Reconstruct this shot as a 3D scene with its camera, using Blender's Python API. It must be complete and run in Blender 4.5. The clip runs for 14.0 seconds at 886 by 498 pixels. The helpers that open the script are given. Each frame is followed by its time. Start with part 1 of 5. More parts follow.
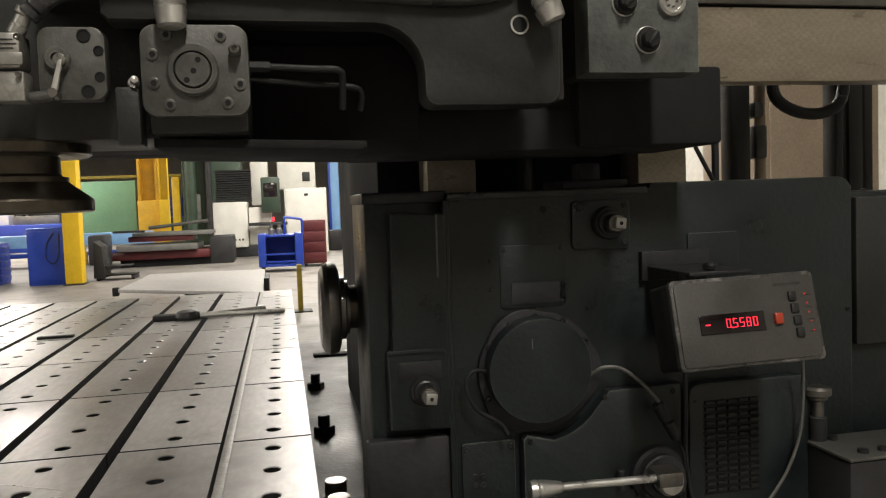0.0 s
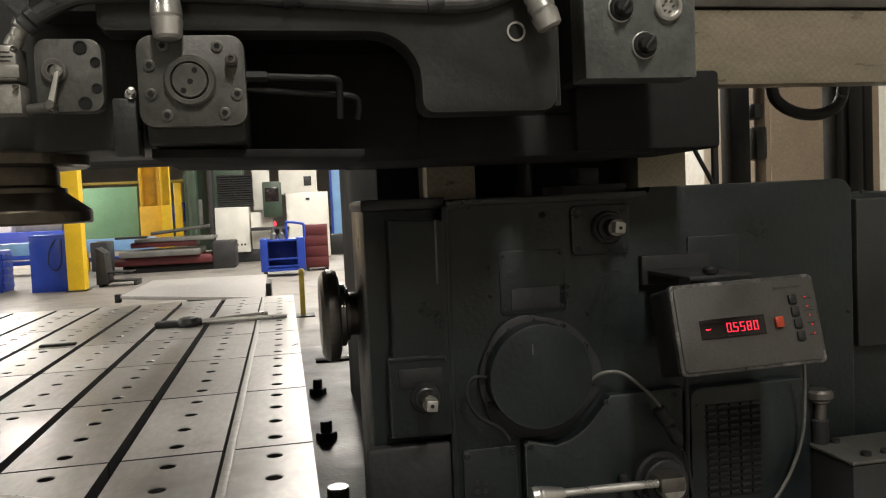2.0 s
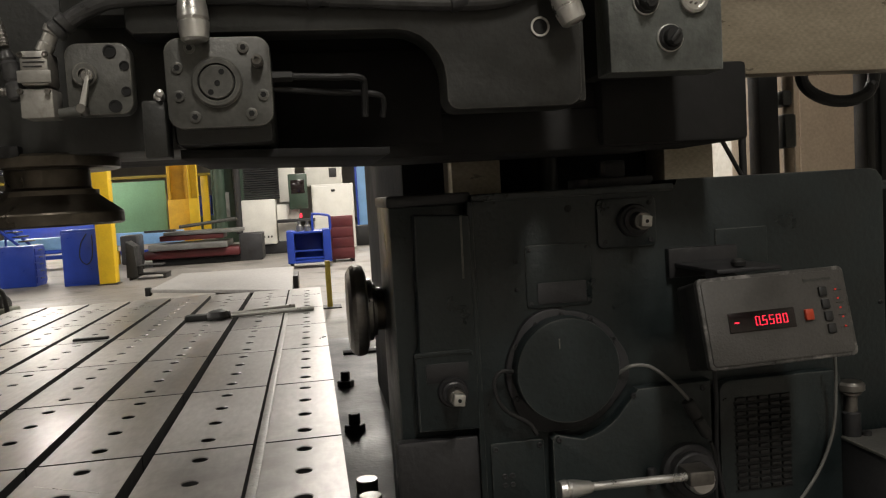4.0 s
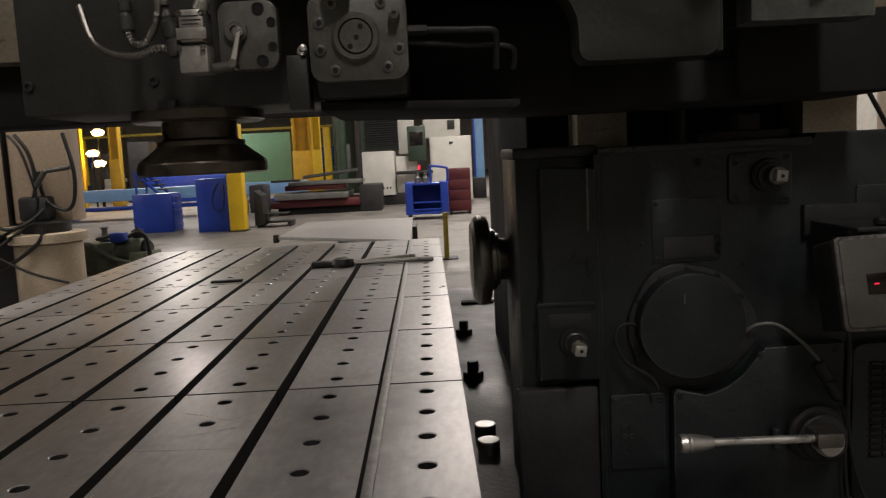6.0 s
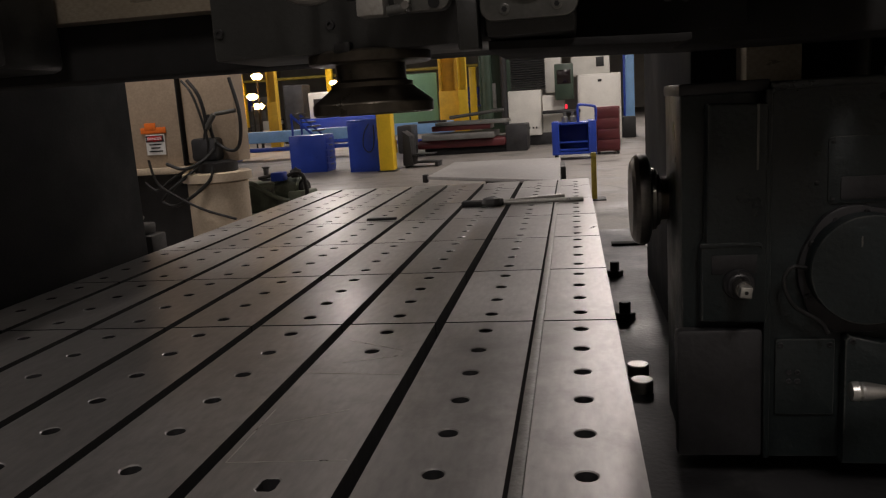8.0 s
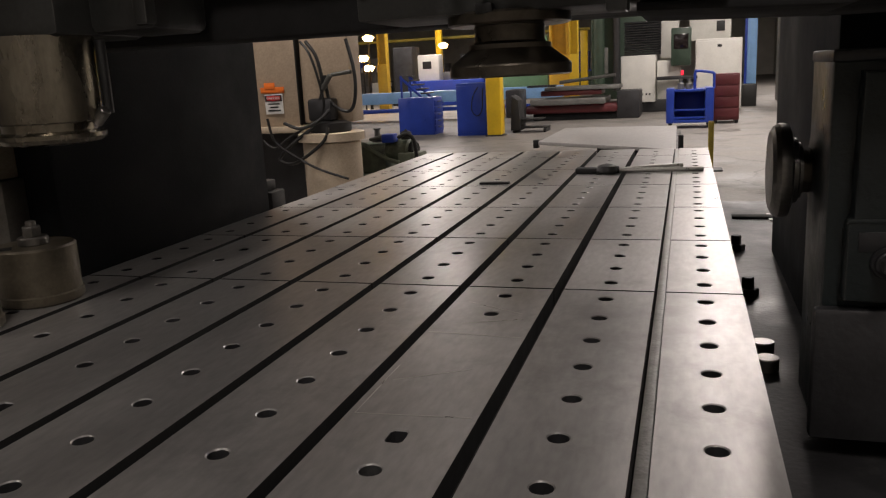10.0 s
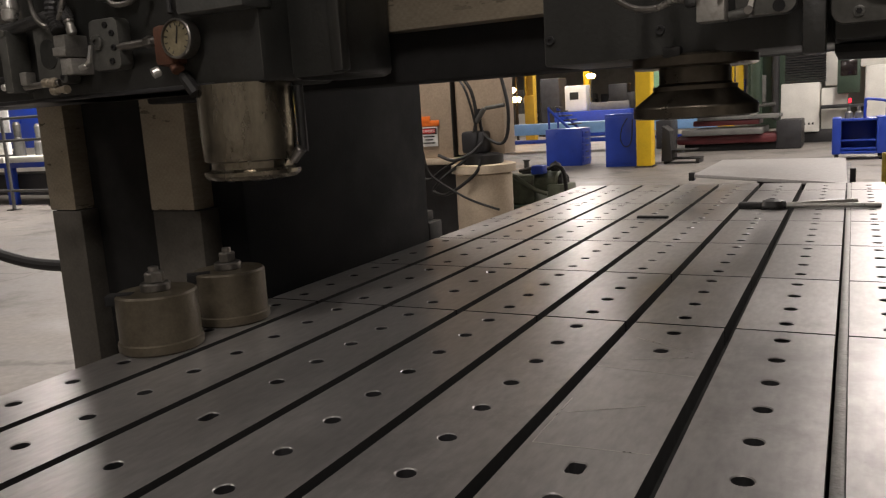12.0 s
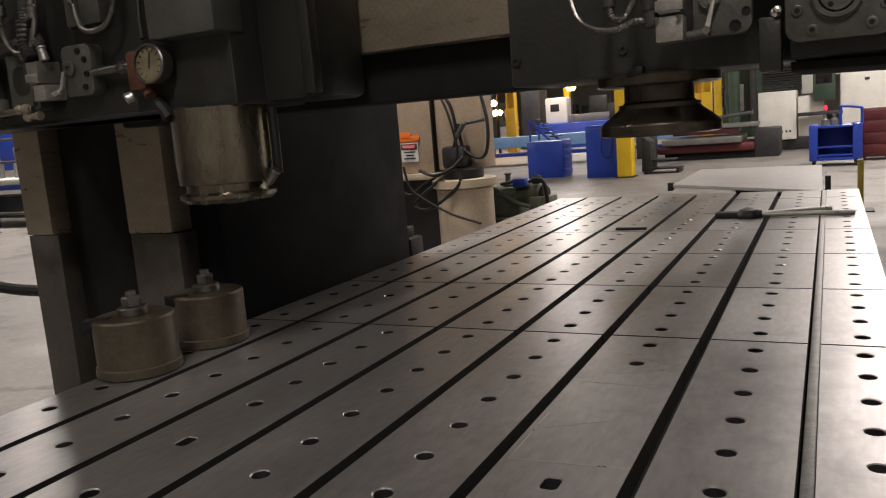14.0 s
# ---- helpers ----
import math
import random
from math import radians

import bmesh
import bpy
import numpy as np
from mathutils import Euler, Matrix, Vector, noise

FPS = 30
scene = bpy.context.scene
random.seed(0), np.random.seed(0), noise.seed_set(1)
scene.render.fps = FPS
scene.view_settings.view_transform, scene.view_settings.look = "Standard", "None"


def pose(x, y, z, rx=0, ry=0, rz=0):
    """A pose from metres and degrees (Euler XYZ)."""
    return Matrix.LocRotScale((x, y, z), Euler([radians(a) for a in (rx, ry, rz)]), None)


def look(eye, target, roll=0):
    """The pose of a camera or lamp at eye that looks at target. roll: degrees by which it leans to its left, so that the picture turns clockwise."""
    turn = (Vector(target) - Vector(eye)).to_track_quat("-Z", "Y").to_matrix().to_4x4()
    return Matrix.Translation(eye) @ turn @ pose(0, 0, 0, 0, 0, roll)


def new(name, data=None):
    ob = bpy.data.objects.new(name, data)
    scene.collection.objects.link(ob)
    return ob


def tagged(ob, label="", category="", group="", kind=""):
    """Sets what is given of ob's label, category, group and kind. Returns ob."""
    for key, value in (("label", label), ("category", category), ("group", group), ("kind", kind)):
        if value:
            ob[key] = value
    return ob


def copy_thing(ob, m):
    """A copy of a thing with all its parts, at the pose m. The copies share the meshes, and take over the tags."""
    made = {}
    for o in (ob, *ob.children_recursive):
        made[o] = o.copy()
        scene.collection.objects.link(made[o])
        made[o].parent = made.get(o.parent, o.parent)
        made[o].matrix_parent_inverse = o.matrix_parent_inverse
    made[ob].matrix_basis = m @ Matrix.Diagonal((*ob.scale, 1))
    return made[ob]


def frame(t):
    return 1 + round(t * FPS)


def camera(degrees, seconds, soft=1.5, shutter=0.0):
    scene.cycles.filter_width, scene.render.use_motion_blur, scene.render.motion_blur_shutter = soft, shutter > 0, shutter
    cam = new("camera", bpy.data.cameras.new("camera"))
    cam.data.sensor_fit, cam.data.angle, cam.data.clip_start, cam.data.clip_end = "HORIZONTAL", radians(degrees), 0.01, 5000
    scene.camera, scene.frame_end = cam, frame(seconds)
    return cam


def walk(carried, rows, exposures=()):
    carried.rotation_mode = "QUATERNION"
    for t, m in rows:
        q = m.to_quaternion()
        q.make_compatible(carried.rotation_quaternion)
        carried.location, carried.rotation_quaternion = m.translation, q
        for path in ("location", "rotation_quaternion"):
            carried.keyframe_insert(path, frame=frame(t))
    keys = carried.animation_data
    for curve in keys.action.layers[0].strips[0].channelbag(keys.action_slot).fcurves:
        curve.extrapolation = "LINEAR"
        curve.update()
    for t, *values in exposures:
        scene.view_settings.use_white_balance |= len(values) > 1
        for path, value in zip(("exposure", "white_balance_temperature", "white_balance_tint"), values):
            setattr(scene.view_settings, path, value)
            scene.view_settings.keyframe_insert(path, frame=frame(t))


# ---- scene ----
cam = camera(58.44, 14.0, soft=1.2, shutter=0.25)
# seconds, place, turn (degrees)
PATH = [
    (0, -0.051, -2.693, 1.274, 86.63, 2.09, -11.58),
    (0.5, -0.050, -2.694, 1.276, 86.76, 2.10, -11.60),
    (1, -0.048, -2.696, 1.278, 86.82, 2.29, -11.48),
    (1.5, -0.044, -2.696, 1.280, 86.78, 2.49, -11.46),
    (2, -0.045, -2.693, 1.281, 86.83, 2.65, -11.45),
    (4.5, -0.047, -2.701, 1.295, 86.12, 3.39, -8.56),
    (5, -0.051, -2.709, 1.297, 86.14, 3.38, -6.96),
    (5.5, -0.061, -2.716, 1.294, 84.82, 3.47, -4.56),
    (6, -0.068, -2.725, 1.291, 83.25, 2.89, -1.25),
    (6.5, -0.076, -2.736, 1.289, 81.87, 3.01, 1.75),
    (7, -0.084, -2.744, 1.287, 79.92, 3.21, 4.54),
    (9.5, -0.134, -2.772, 1.298, 79.17, 3.30, 14.74),
    (10, -0.150, -2.774, 1.291, 77.48, 2.90, 16.70),
    (10.5, -0.155, -2.784, 1.298, 77.10, 3.11, 18.52),
    (11, -0.164, -2.810, 1.307, 78.56, 3.29, 21.33),
    (11.5, -0.184, -2.832, 1.312, 79.27, 3.41, 24.39),
    (12, -0.198, -2.853, 1.316, 80.19, 3.48, 26.96),
    (12.5, -0.194, -2.868, 1.320, 80.75, 3.82, 28.23),
    (13, -0.188, -2.870, 1.325, 81.00, 4.14, 27.94),
    (13.5, -0.183, -2.866, 1.327, 81.22, 4.26, 27.23),
    (14, -0.170, -2.853, 1.328, 81.08, 4.54, 25.70),
]
EXPOSURES = [(0, 0.66, 6500, 7), (2, 0.66, 6500, 7), (4.5, 0.2, 6500, 9), (5, 0.06, 6500, 10), (5.5, 0.24, 6500, 10), (6, -0.32, 6500, 12), (6.5, -0.27, 6500, 13), (7, -0.38, 6500, 15), (9.5, -0.88, 6500, 16),
             (10, -0.22, 6500, 15), (10.5, 0.05, 6500, 14), (11, 0.2, 6500, 14), (11.5, 0.15, 6500, 14), (12, 0.1, 6500, 14), (12.5, 0.13, 6500, 14), (14, 0.07, 6500, 14)]
walk(cam, [(r[0], pose(*r[1:])) for r in PATH], EXPOSURES)

# ---- world and lights ----
world = bpy.data.worlds.new("world")
world.use_nodes = True
world.node_tree.nodes["Background"].inputs[0].default_value = (0.55, 0.6, 0.7, 1)
world.node_tree.nodes["Background"].inputs[1].default_value = 0.05
scene.world = world


def area_lamp(place, target, sx, sy, watts, colour=(1, 0.92, 0.84)):
    data = bpy.data.lights.new("lamp_light", "AREA")
    data.shape, data.size, data.size_y, data.energy, data.color = "RECTANGLE", sx, sy, watts, colour
    ob = new("lamp_light", data)
    ob.matrix_world = look(place, target)
    return ob


# added high-bay tubes under the roof, out of view: each lamp under its fixture
# places and watts are set to brighten the machine, table and shop
LAMPS = [(0.9, 9.8, 260), (0.8, 15.0, 330), (1.2, 25.0, 420), (4.6, 11.0, 230), (-4.0, 1.9, 260), (-8.5, 24.0, 380),
         (-13.0, 7.5, 760), (-5.8, -4.8, 55), (0.7, -5.8, 205), (4.0, 34.0, 420), (-10.0, 29.0, 420), (-15.0, 26.0, 300)]
for lx, ly, watts in LAMPS:
    area_lamp((lx, ly, 5.88), (lx, ly, 0), 0.5, 2.4, watts)

# ---- materials ----


def material(name, colour, rough=0.5, metal=0.0, spread=0.25, scale=6.0, bump=0.15, grain=90.0, dirt=None, dirt_at=0.55, emit=None, strength=0.0, stretch=(1, 1, 1), rough_spread=0.15, island=0.0, spec=0.5, worn=None, hatch=0.0, cracks=0.0):
    """A surface with variation at two scales: broad blotches and fine grain, both in colour, gloss and relief."""
    m = bpy.data.materials.new(name)
    m.use_nodes = True
    n, l = m.node_tree.nodes, m.node_tree.links
    b = n["Principled BSDF"]
    co = n.new("ShaderNodeTexCoord")
    mp = n.new("ShaderNodeMapping")
    mp.inputs["Scale"].default_value = stretch
    l.new(co.outputs["Object"], mp.inputs["Vector"])
    broad = n.new("ShaderNodeTexNoise")
    broad.inputs["Scale"].default_value, broad.inputs["Detail"].default_value, broad.inputs["Roughness"].default_value = scale, 6, 0.62
    fine = n.new("ShaderNodeTexNoise")
    fine.inputs["Scale"].default_value, fine.inputs["Detail"].default_value = grain, 4
    for q in (broad, fine):
        l.new(mp.outputs[0], q.inputs["Vector"])
    ramp = n.new("ShaderNodeValToRGB")
    e = ramp.color_ramp.elements
    lo = [c * (1 - spread) for c in colour]
    hi = [min(1, c * (1 + spread)) for c in colour]
    e[0].position, e[0].color = 0.3, (*lo, 1)
    e[1].position, e[1].color = 0.7, (*hi, 1)
    l.new(broad.outputs["Fac"], ramp.inputs["Fac"])
    colour_out = ramp.outputs["Color"]
    mixf = n.new("ShaderNodeMix")
    mixf.data_type, mixf.blend_type = "RGBA", "OVERLAY"
    mixf.inputs["Factor"].default_value = 0.35
    l.new(colour_out, mixf.inputs["A"])
    l.new(fine.outputs["Color"], mixf.inputs["B"])
    bw = n.new("ShaderNodeRGBToBW")
    l.new(fine.outputs["Color"], bw.inputs[0])
    l.new(bw.outputs[0], mixf.inputs["B"])
    colour_out = mixf.outputs["Result"]
    if dirt:
        patch = n.new("ShaderNodeTexNoise")
        patch.inputs["Scale"].default_value, patch.inputs["Detail"].default_value, patch.inputs["Roughness"].default_value = scale * 0.6, 8, 0.7
        l.new(co.outputs["Object"], patch.inputs["Vector"])
        edge = n.new("ShaderNodeMapRange")
        edge.inputs["From Min"].default_value, edge.inputs["From Max"].default_value = dirt_at, dirt_at + 0.15
        l.new(patch.outputs["Fac"], edge.inputs["Value"])
        mixd = n.new("ShaderNodeMix")
        mixd.data_type = "RGBA"
        l.new(edge.outputs[0], mixd.inputs["Factor"])
        l.new(colour_out, mixd.inputs["A"])
        mixd.inputs["B"].default_value = (*dirt, 1)
        colour_out = mixd.outputs["Result"]
    if island:
        info = n.new("ShaderNodeObjectInfo")
        rng = n.new("ShaderNodeMapRange")
        rng.inputs["To Min"].default_value, rng.inputs["To Max"].default_value = 1 - island, 1 + island
        l.new(info.outputs["Random"], rng.inputs["Value"])
        hsv = n.new("ShaderNodeHueSaturation")
        l.new(rng.outputs[0], hsv.inputs["Value"])
        l.new(colour_out, hsv.inputs["Color"])
        colour_out = hsv.outputs[0]
    if cracks:
        push = n.new("ShaderNodeVectorMath")
        push.operation = "MULTIPLY_ADD"
        push.inputs[1].default_value = (0.5, 0.5, 0.0)
        l.new(broad.outputs["Color"], push.inputs[0])
        l.new(co.outputs["Object"], push.inputs[2])
        cell = n.new("ShaderNodeTexVoronoi")
        cell.feature = "DISTANCE_TO_EDGE"
        cell.inputs["Scale"].default_value = cracks
        l.new(push.outputs[0], cell.inputs["Vector"])
        line = n.new("ShaderNodeMapRange")
        line.inputs["From Min"].default_value, line.inputs["From Max"].default_value = 0.001, 0.007
        line.inputs["To Min"].default_value, line.inputs["To Max"].default_value = 0.62, 1.0
        l.new(cell.outputs["Distance"], line.inputs["Value"])
        mixc = n.new("ShaderNodeHueSaturation")
        l.new(line.outputs[0], mixc.inputs["Value"])
        l.new(colour_out, mixc.inputs["Color"])
        colour_out = mixc.outputs[0]
    if hatch:
        for angle in (0.8, -0.8):
            turn = n.new("ShaderNodeMapping")
            turn.inputs["Rotation"].default_value = (0, angle, 0)
            l.new(co.outputs["Object"], turn.inputs["Vector"])
            wave = n.new("ShaderNodeTexWave")
            wave.inputs["Scale"].default_value, wave.inputs["Distortion"].default_value, wave.inputs["Detail"].default_value = 21, 9.0, 4
            l.new(turn.outputs[0], wave.inputs["Vector"])
            shade = n.new("ShaderNodeMapRange")
            shade.inputs["To Min"].default_value, shade.inputs["To Max"].default_value = 1 - hatch, 1 + hatch * 0.4
            l.new(wave.outputs["Fac"], shade.inputs["Value"])
            tone = n.new("ShaderNodeHueSaturation")
            l.new(shade.outputs[0], tone.inputs["Value"])
            l.new(colour_out, tone.inputs["Color"])
            colour_out = tone.outputs[0]
    if worn:
        # paint rubbed off along the edges, broken up by the grain
        bev, geo, dot = n.new("ShaderNodeBevel"), n.new("ShaderNodeNewGeometry"), n.new("ShaderNodeVectorMath")
        bev.samples = 4
        bev.inputs["Radius"].default_value = 0.004
        dot.operation = "DOT_PRODUCT"
        l.new(bev.outputs[0], dot.inputs[0])
        l.new(geo.outputs["Normal"], dot.inputs[1])
        rub = n.new("ShaderNodeMapRange")
        rub.inputs["From Min"].default_value, rub.inputs["From Max"].default_value = 0.985, 0.90
        l.new(dot.outputs["Value"], rub.inputs["Value"])
        brk = n.new("ShaderNodeMath")
        brk.operation, brk.use_clamp = "MULTIPLY", True
        lump = n.new("ShaderNodeMapRange")
        lump.inputs["From Min"].default_value, lump.inputs["From Max"].default_value = 0.42, 0.6
        l.new(broad.outputs["Fac"], lump.inputs["Value"])
        l.new(rub.outputs[0], brk.inputs[0])
        l.new(lump.outputs[0], brk.inputs[1])
        mixw = n.new("ShaderNodeMix")
        mixw.data_type = "RGBA"
        l.new(brk.outputs[0], mixw.inputs["Factor"])
        l.new(colour_out, mixw.inputs["A"])
        mixw.inputs["B"].default_value = (*worn, 1)
        colour_out = mixw.outputs["Result"]
    l.new(colour_out, b.inputs["Base Color"])
    b.inputs["Metallic"].default_value, b.inputs["Specular IOR Level"].default_value = metal, spec
    rr = n.new("ShaderNodeMapRange")
    rr.inputs["From Min"].default_value, rr.inputs["From Max"].default_value = 0.3, 0.7
    rr.inputs["To Min"].default_value, rr.inputs["To Max"].default_value = max(0.03, rough - rough_spread), min(1, rough + rough_spread)
    l.new(broad.outputs["Fac"], rr.inputs["Value"])
    l.new(rr.outputs[0], b.inputs["Roughness"])
    bp = n.new("ShaderNodeBump")
    bp.inputs["Strength"].default_value, bp.inputs["Distance"].default_value = bump, 0.004
    l.new(fine.outputs["Fac"], bp.inputs["Height"])
    l.new(bp.outputs[0], b.inputs["Normal"])
    if emit:
        b.inputs["Emission Color"].default_value, b.inputs["Emission Strength"].default_value = (*emit, 1), strength
    return m


TABLE_STEEL = material("worn ground steel", (0.37, 0.36, 0.353), 0.37, 0.66, 0.24, 3.0, 0.03, 60, dirt=(0.27, 0.26, 0.253), dirt_at=0.56, stretch=(1, 0.3, 1), rough_spread=0.10, island=0.12)
TABLE_STEEL_FAR = material("plain ground steel", (0.36, 0.35, 0.34), 0.62, 0.25, 0.12, 2.0, 0.05, 40)
CHIPPED = material("chipped strip steel", (0.30, 0.295, 0.285), 0.5, 0.6, 0.3, 24, 0.3, 120, dirt=(0.06, 0.058, 0.055), dirt_at=0.62)
CAST = material("oily cast iron", (0.028, 0.028, 0.03), 0.5, 0.2, 0.4, 5, 0.3, 70)
BED = material("oily dark bed casting and bore shade", (0.030, 0.030, 0.032), 0.5, 0.2, 0.5, 4, 0.3, 60, dirt=(0.09, 0.09, 0.086), dirt_at=0.6)
PAINT = material("dark grey-green machine enamel", (0.0095, 0.0148, 0.0155), 0.42, 0.0, 0.4, 6, 0.35, 90, dirt=(0.018, 0.0215, 0.021), dirt_at=0.6, rough_spread=0.2, worn=(0.13, 0.13, 0.12))
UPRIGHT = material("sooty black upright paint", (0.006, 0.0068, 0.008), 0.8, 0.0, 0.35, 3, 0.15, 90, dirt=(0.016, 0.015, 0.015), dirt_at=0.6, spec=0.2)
HEADPAINT = material("charcoal machine enamel", (0.022, 0.0228, 0.021), 0.5, 0.0, 0.3, 5, 0.2, 110, dirt=(0.010, 0.0095, 0.008), dirt_at=0.56, worn=(0.12, 0.115, 0.105))
PANELPAINT = material("grey cast cover paint", (0.075, 0.077, 0.073), 0.5, 0.0, 0.25, 6, 0.25, 120, dirt=(0.04, 0.038, 0.035), dirt_at=0.57, worn=(0.16, 0.155, 0.14))
PLATE = material("worn grey valve plate", (0.085, 0.085, 0.078), 0.45, 0.2, 0.3, 12, 0.15, 160, dirt=(0.05, 0.048, 0.042), dirt_at=0.58, worn=(0.24, 0.23, 0.2))
BOXPAINT = material("scuffed grey box paint", (0.105, 0.112, 0.105), 0.5, 0.1, 0.5, 9, 0.4, 120, dirt=(0.33, 0.33, 0.30), dirt_at=0.55, worn=(0.4, 0.4, 0.37))
BLACK = material("black rubber", (0.012, 0.012, 0.012), 0.55, 0.0, 0.3, 10, 0.2, 120)
HOSE = material("worn black conduit sheath", (0.05, 0.05, 0.05), 0.38, 0.1, 0.4, 30, 0.2, 150)
# near-black that puts the shade of slots, bores, grooves and recesses into colour
VOID = material("near-black recess shade", (0.008, 0.008, 0.008), 0.9, 0.0, 0.2, 10, 0.1, 80)
WAY = material("oiled brass-toned slideway", (0.33, 0.285, 0.215), 0.38, 0.45, 0.16, 6, 0.12, 100, dirt=(0.23, 0.19, 0.14), dirt_at=0.62, stretch=(1, 1, 3), hatch=0.055)
WAYDARK = material("grimy slideway", (0.10, 0.092, 0.08), 0.45, 0.3, 0.3, 8, 0.2, 100)
PALEPLATE = material("pale scuffed aluminium", (0.30, 0.29, 0.265), 0.5, 0.4, 0.25, 20, 0.15, 140, dirt=(0.14, 0.13, 0.11), dirt_at=0.58)
STEEL = material("bright machined steel", (0.70, 0.69, 0.66), 0.34, 0.88, 0.15, 14, 0.05, 120)
DULLER = material("handled steel", (0.42, 0.41, 0.38), 0.4, 0.8, 0.2, 20, 0.1, 150)
DULL = material("dull tool steel", (0.20, 0.19, 0.175), 0.38, 0.9, 0.35, 10, 0.1, 120, dirt=(0.05, 0.045, 0.04), dirt_at=0.58)
BRONZE = material("oil-stained spindle steel", (0.115, 0.100, 0.08), 0.36, 0.85, 0.35, 10, 0.1, 100)
NOSE = material("stained ground spindle nose", (0.24, 0.215, 0.17), 0.24, 0.95, 0.3, 9, 0.04, 120, stretch=(1, 1, 0.35), dirt=(0.15, 0.125, 0.09), dirt_at=0.56)
BLOCK = material("tarnished cylinder steel", (0.115, 0.098, 0.07), 0.48, 0.5, 0.3, 9, 0.15, 100, dirt=(0.07, 0.055, 0.04), dirt_at=0.6)
DROBOX = material("dark instrument case", (0.06, 0.057, 0.053), 0.45, 0.0, 0.2, 10, 0.25, 220)
BEZEL = material("chipped black case rim", (0.05, 0.048, 0.045), 0.4, 0.0, 0.5, 30, 0.3, 200, dirt=(0.22, 0.21, 0.2), dirt_at=0.52)
DROWIN = material("smoked display window", (0.012, 0.008, 0.008), 0.15, 0.0, 0.1, 10, 0.0, 80)
LED = material("lit red digit", (0.5, 0.02, 0.02), 0.5, emit=(1.0, 0.02, 0.05), strength=1.7)
LEDDIM = material("small red lamp", (0.4, 0.02, 0.02), 0.5, emit=(1.0, 0.05, 0.03), strength=0.35)
REDKEY = material("orange push button", (0.42, 0.05, 0.02), 0.4)
CONCRETE = material("worn concrete floor", (0.215, 0.20, 0.182), 0.6, 0.0, 0.35, 1.6, 0.3, 22, dirt=(0.095, 0.088, 0.08), dirt_at=0.52, rough_spread=0.2, cracks=0.28)
WALL = material("grimy shop wall", (0.60, 0.58, 0.53), 0.8, 0.0, 0.15, 0.7, 0.1, 20, dirt=(0.4, 0.38, 0.34), dirt_at=0.6)
ROOF = material("dark roof deck", (0.06, 0.06, 0.055), 0.85, 0.0, 0.3, 0.5, 0.1, 10)
BLUE = material("royal blue cabinet paint", (0.012, 0.045, 0.34), 0.4, 0.0, 0.15, 5, 0.08, 80)
PALEBLUE = material("light blue beam paint", (0.22, 0.42, 0.72), 0.5, 0.0, 0.15, 2, 0.1, 40)
YELLOW = material("safety yellow paint", (0.72, 0.47, 0.015), 0.5, 0.0, 0.12, 3, 0.1, 60, dirt=(0.35, 0.22, 0.03), dirt_at=0.66)
OLIVE = material("dull olive yellow paint", (0.30, 0.23, 0.03), 0.6, 0.0, 0.3, 8, 0.1, 60)
ORANGE = material("worn amber column paint", (0.62, 0.37, 0.03), 0.6, 0.0, 0.2, 2, 0.1, 40, dirt=(0.3, 0.16, 0.04), dirt_at=0.6)
GREEN = material("green enamel sheet", (0.17, 0.33, 0.2), 0.55, 0.0, 0.1, 1.2, 0.08, 30)
DARKGREEN = material("dark green machine paint", (0.035, 0.06, 0.04), 0.5, 0.0, 0.3, 2, 0.1, 30)
WHITE = material("off-white machine paint", (0.70, 0.69, 0.64), 0.45, 0.0, 0.08, 3, 0.06, 50, dirt=(0.45, 0.43, 0.38), dirt_at=0.66)
BEIGE = material("beige cabinet paint", (0.42, 0.33, 0.24), 0.5, 0.0, 0.1, 3, 0.06, 60, dirt=(0.3, 0.24, 0.18), dirt_at=0.66)
CREAM = material("cream enamel drum", (0.52, 0.43, 0.32), 0.45, 0.0, 0.12, 4, 0.06, 60)
RED = material("oxide red machine paint", (0.095, 0.014, 0.016), 0.5, 0.0, 0.25, 3, 0.1, 50)
PUMPGREEN = material("greasy green-grey paint", (0.10, 0.115, 0.08), 0.5, 0.0, 0.4, 8, 0.2, 60, dirt=(0.04, 0.04, 0.03), dirt_at=0.55)
GREYMACHINE = material("dusty grey iron", (0.16, 0.16, 0.15), 0.5, 0.3, 0.3, 3, 0.2, 40)
SIGNWHITE = material("sign white", (0.8, 0.8, 0.78), 0.5)
SIGNRED = material("sign red", (0.55, 0.02, 0.02), 0.5)
SIGNORANGE = material("sticker orange", (0.9, 0.18, 0.02), 0.5)
INK = material("sign ink", (0.02, 0.02, 0.02), 0.5)
DIAL = material("yellowed gauge dial", (0.21, 0.18, 0.11), 0.5, 0.0, 0.3, 25, dirt=(0.15, 0.13, 0.08), dirt_at=0.55)
RUST = material("rusty red fitting", (0.11, 0.045, 0.025), 0.65, 0.1, 0.3, 30, 0.3, 150)
TUBE = material("lit tube", (0.9, 0.9, 0.85), 0.5, emit=(1.0, 0.92, 0.78), strength=14.0)
WARMGLOW = material("lit sodium lamp", (0.9, 0.7, 0.3), 0.5, emit=(1.0, 0.55, 0.18), strength=26.0)

# ---- mesh helpers ----
BASE = {}
SITE = [Matrix.Identity(4)]       # how the unit being built is set into the shop


def site(x=(1, 0), y=(1, 0), z=(1, 0)):
    """Sets the size and place of the unit built next: new = size * old + offset, for each axis."""
    SITE[0] = Matrix.Translation((x[1], y[1], z[1])) @ Matrix.Diagonal((x[0], y[0], z[0], 1))


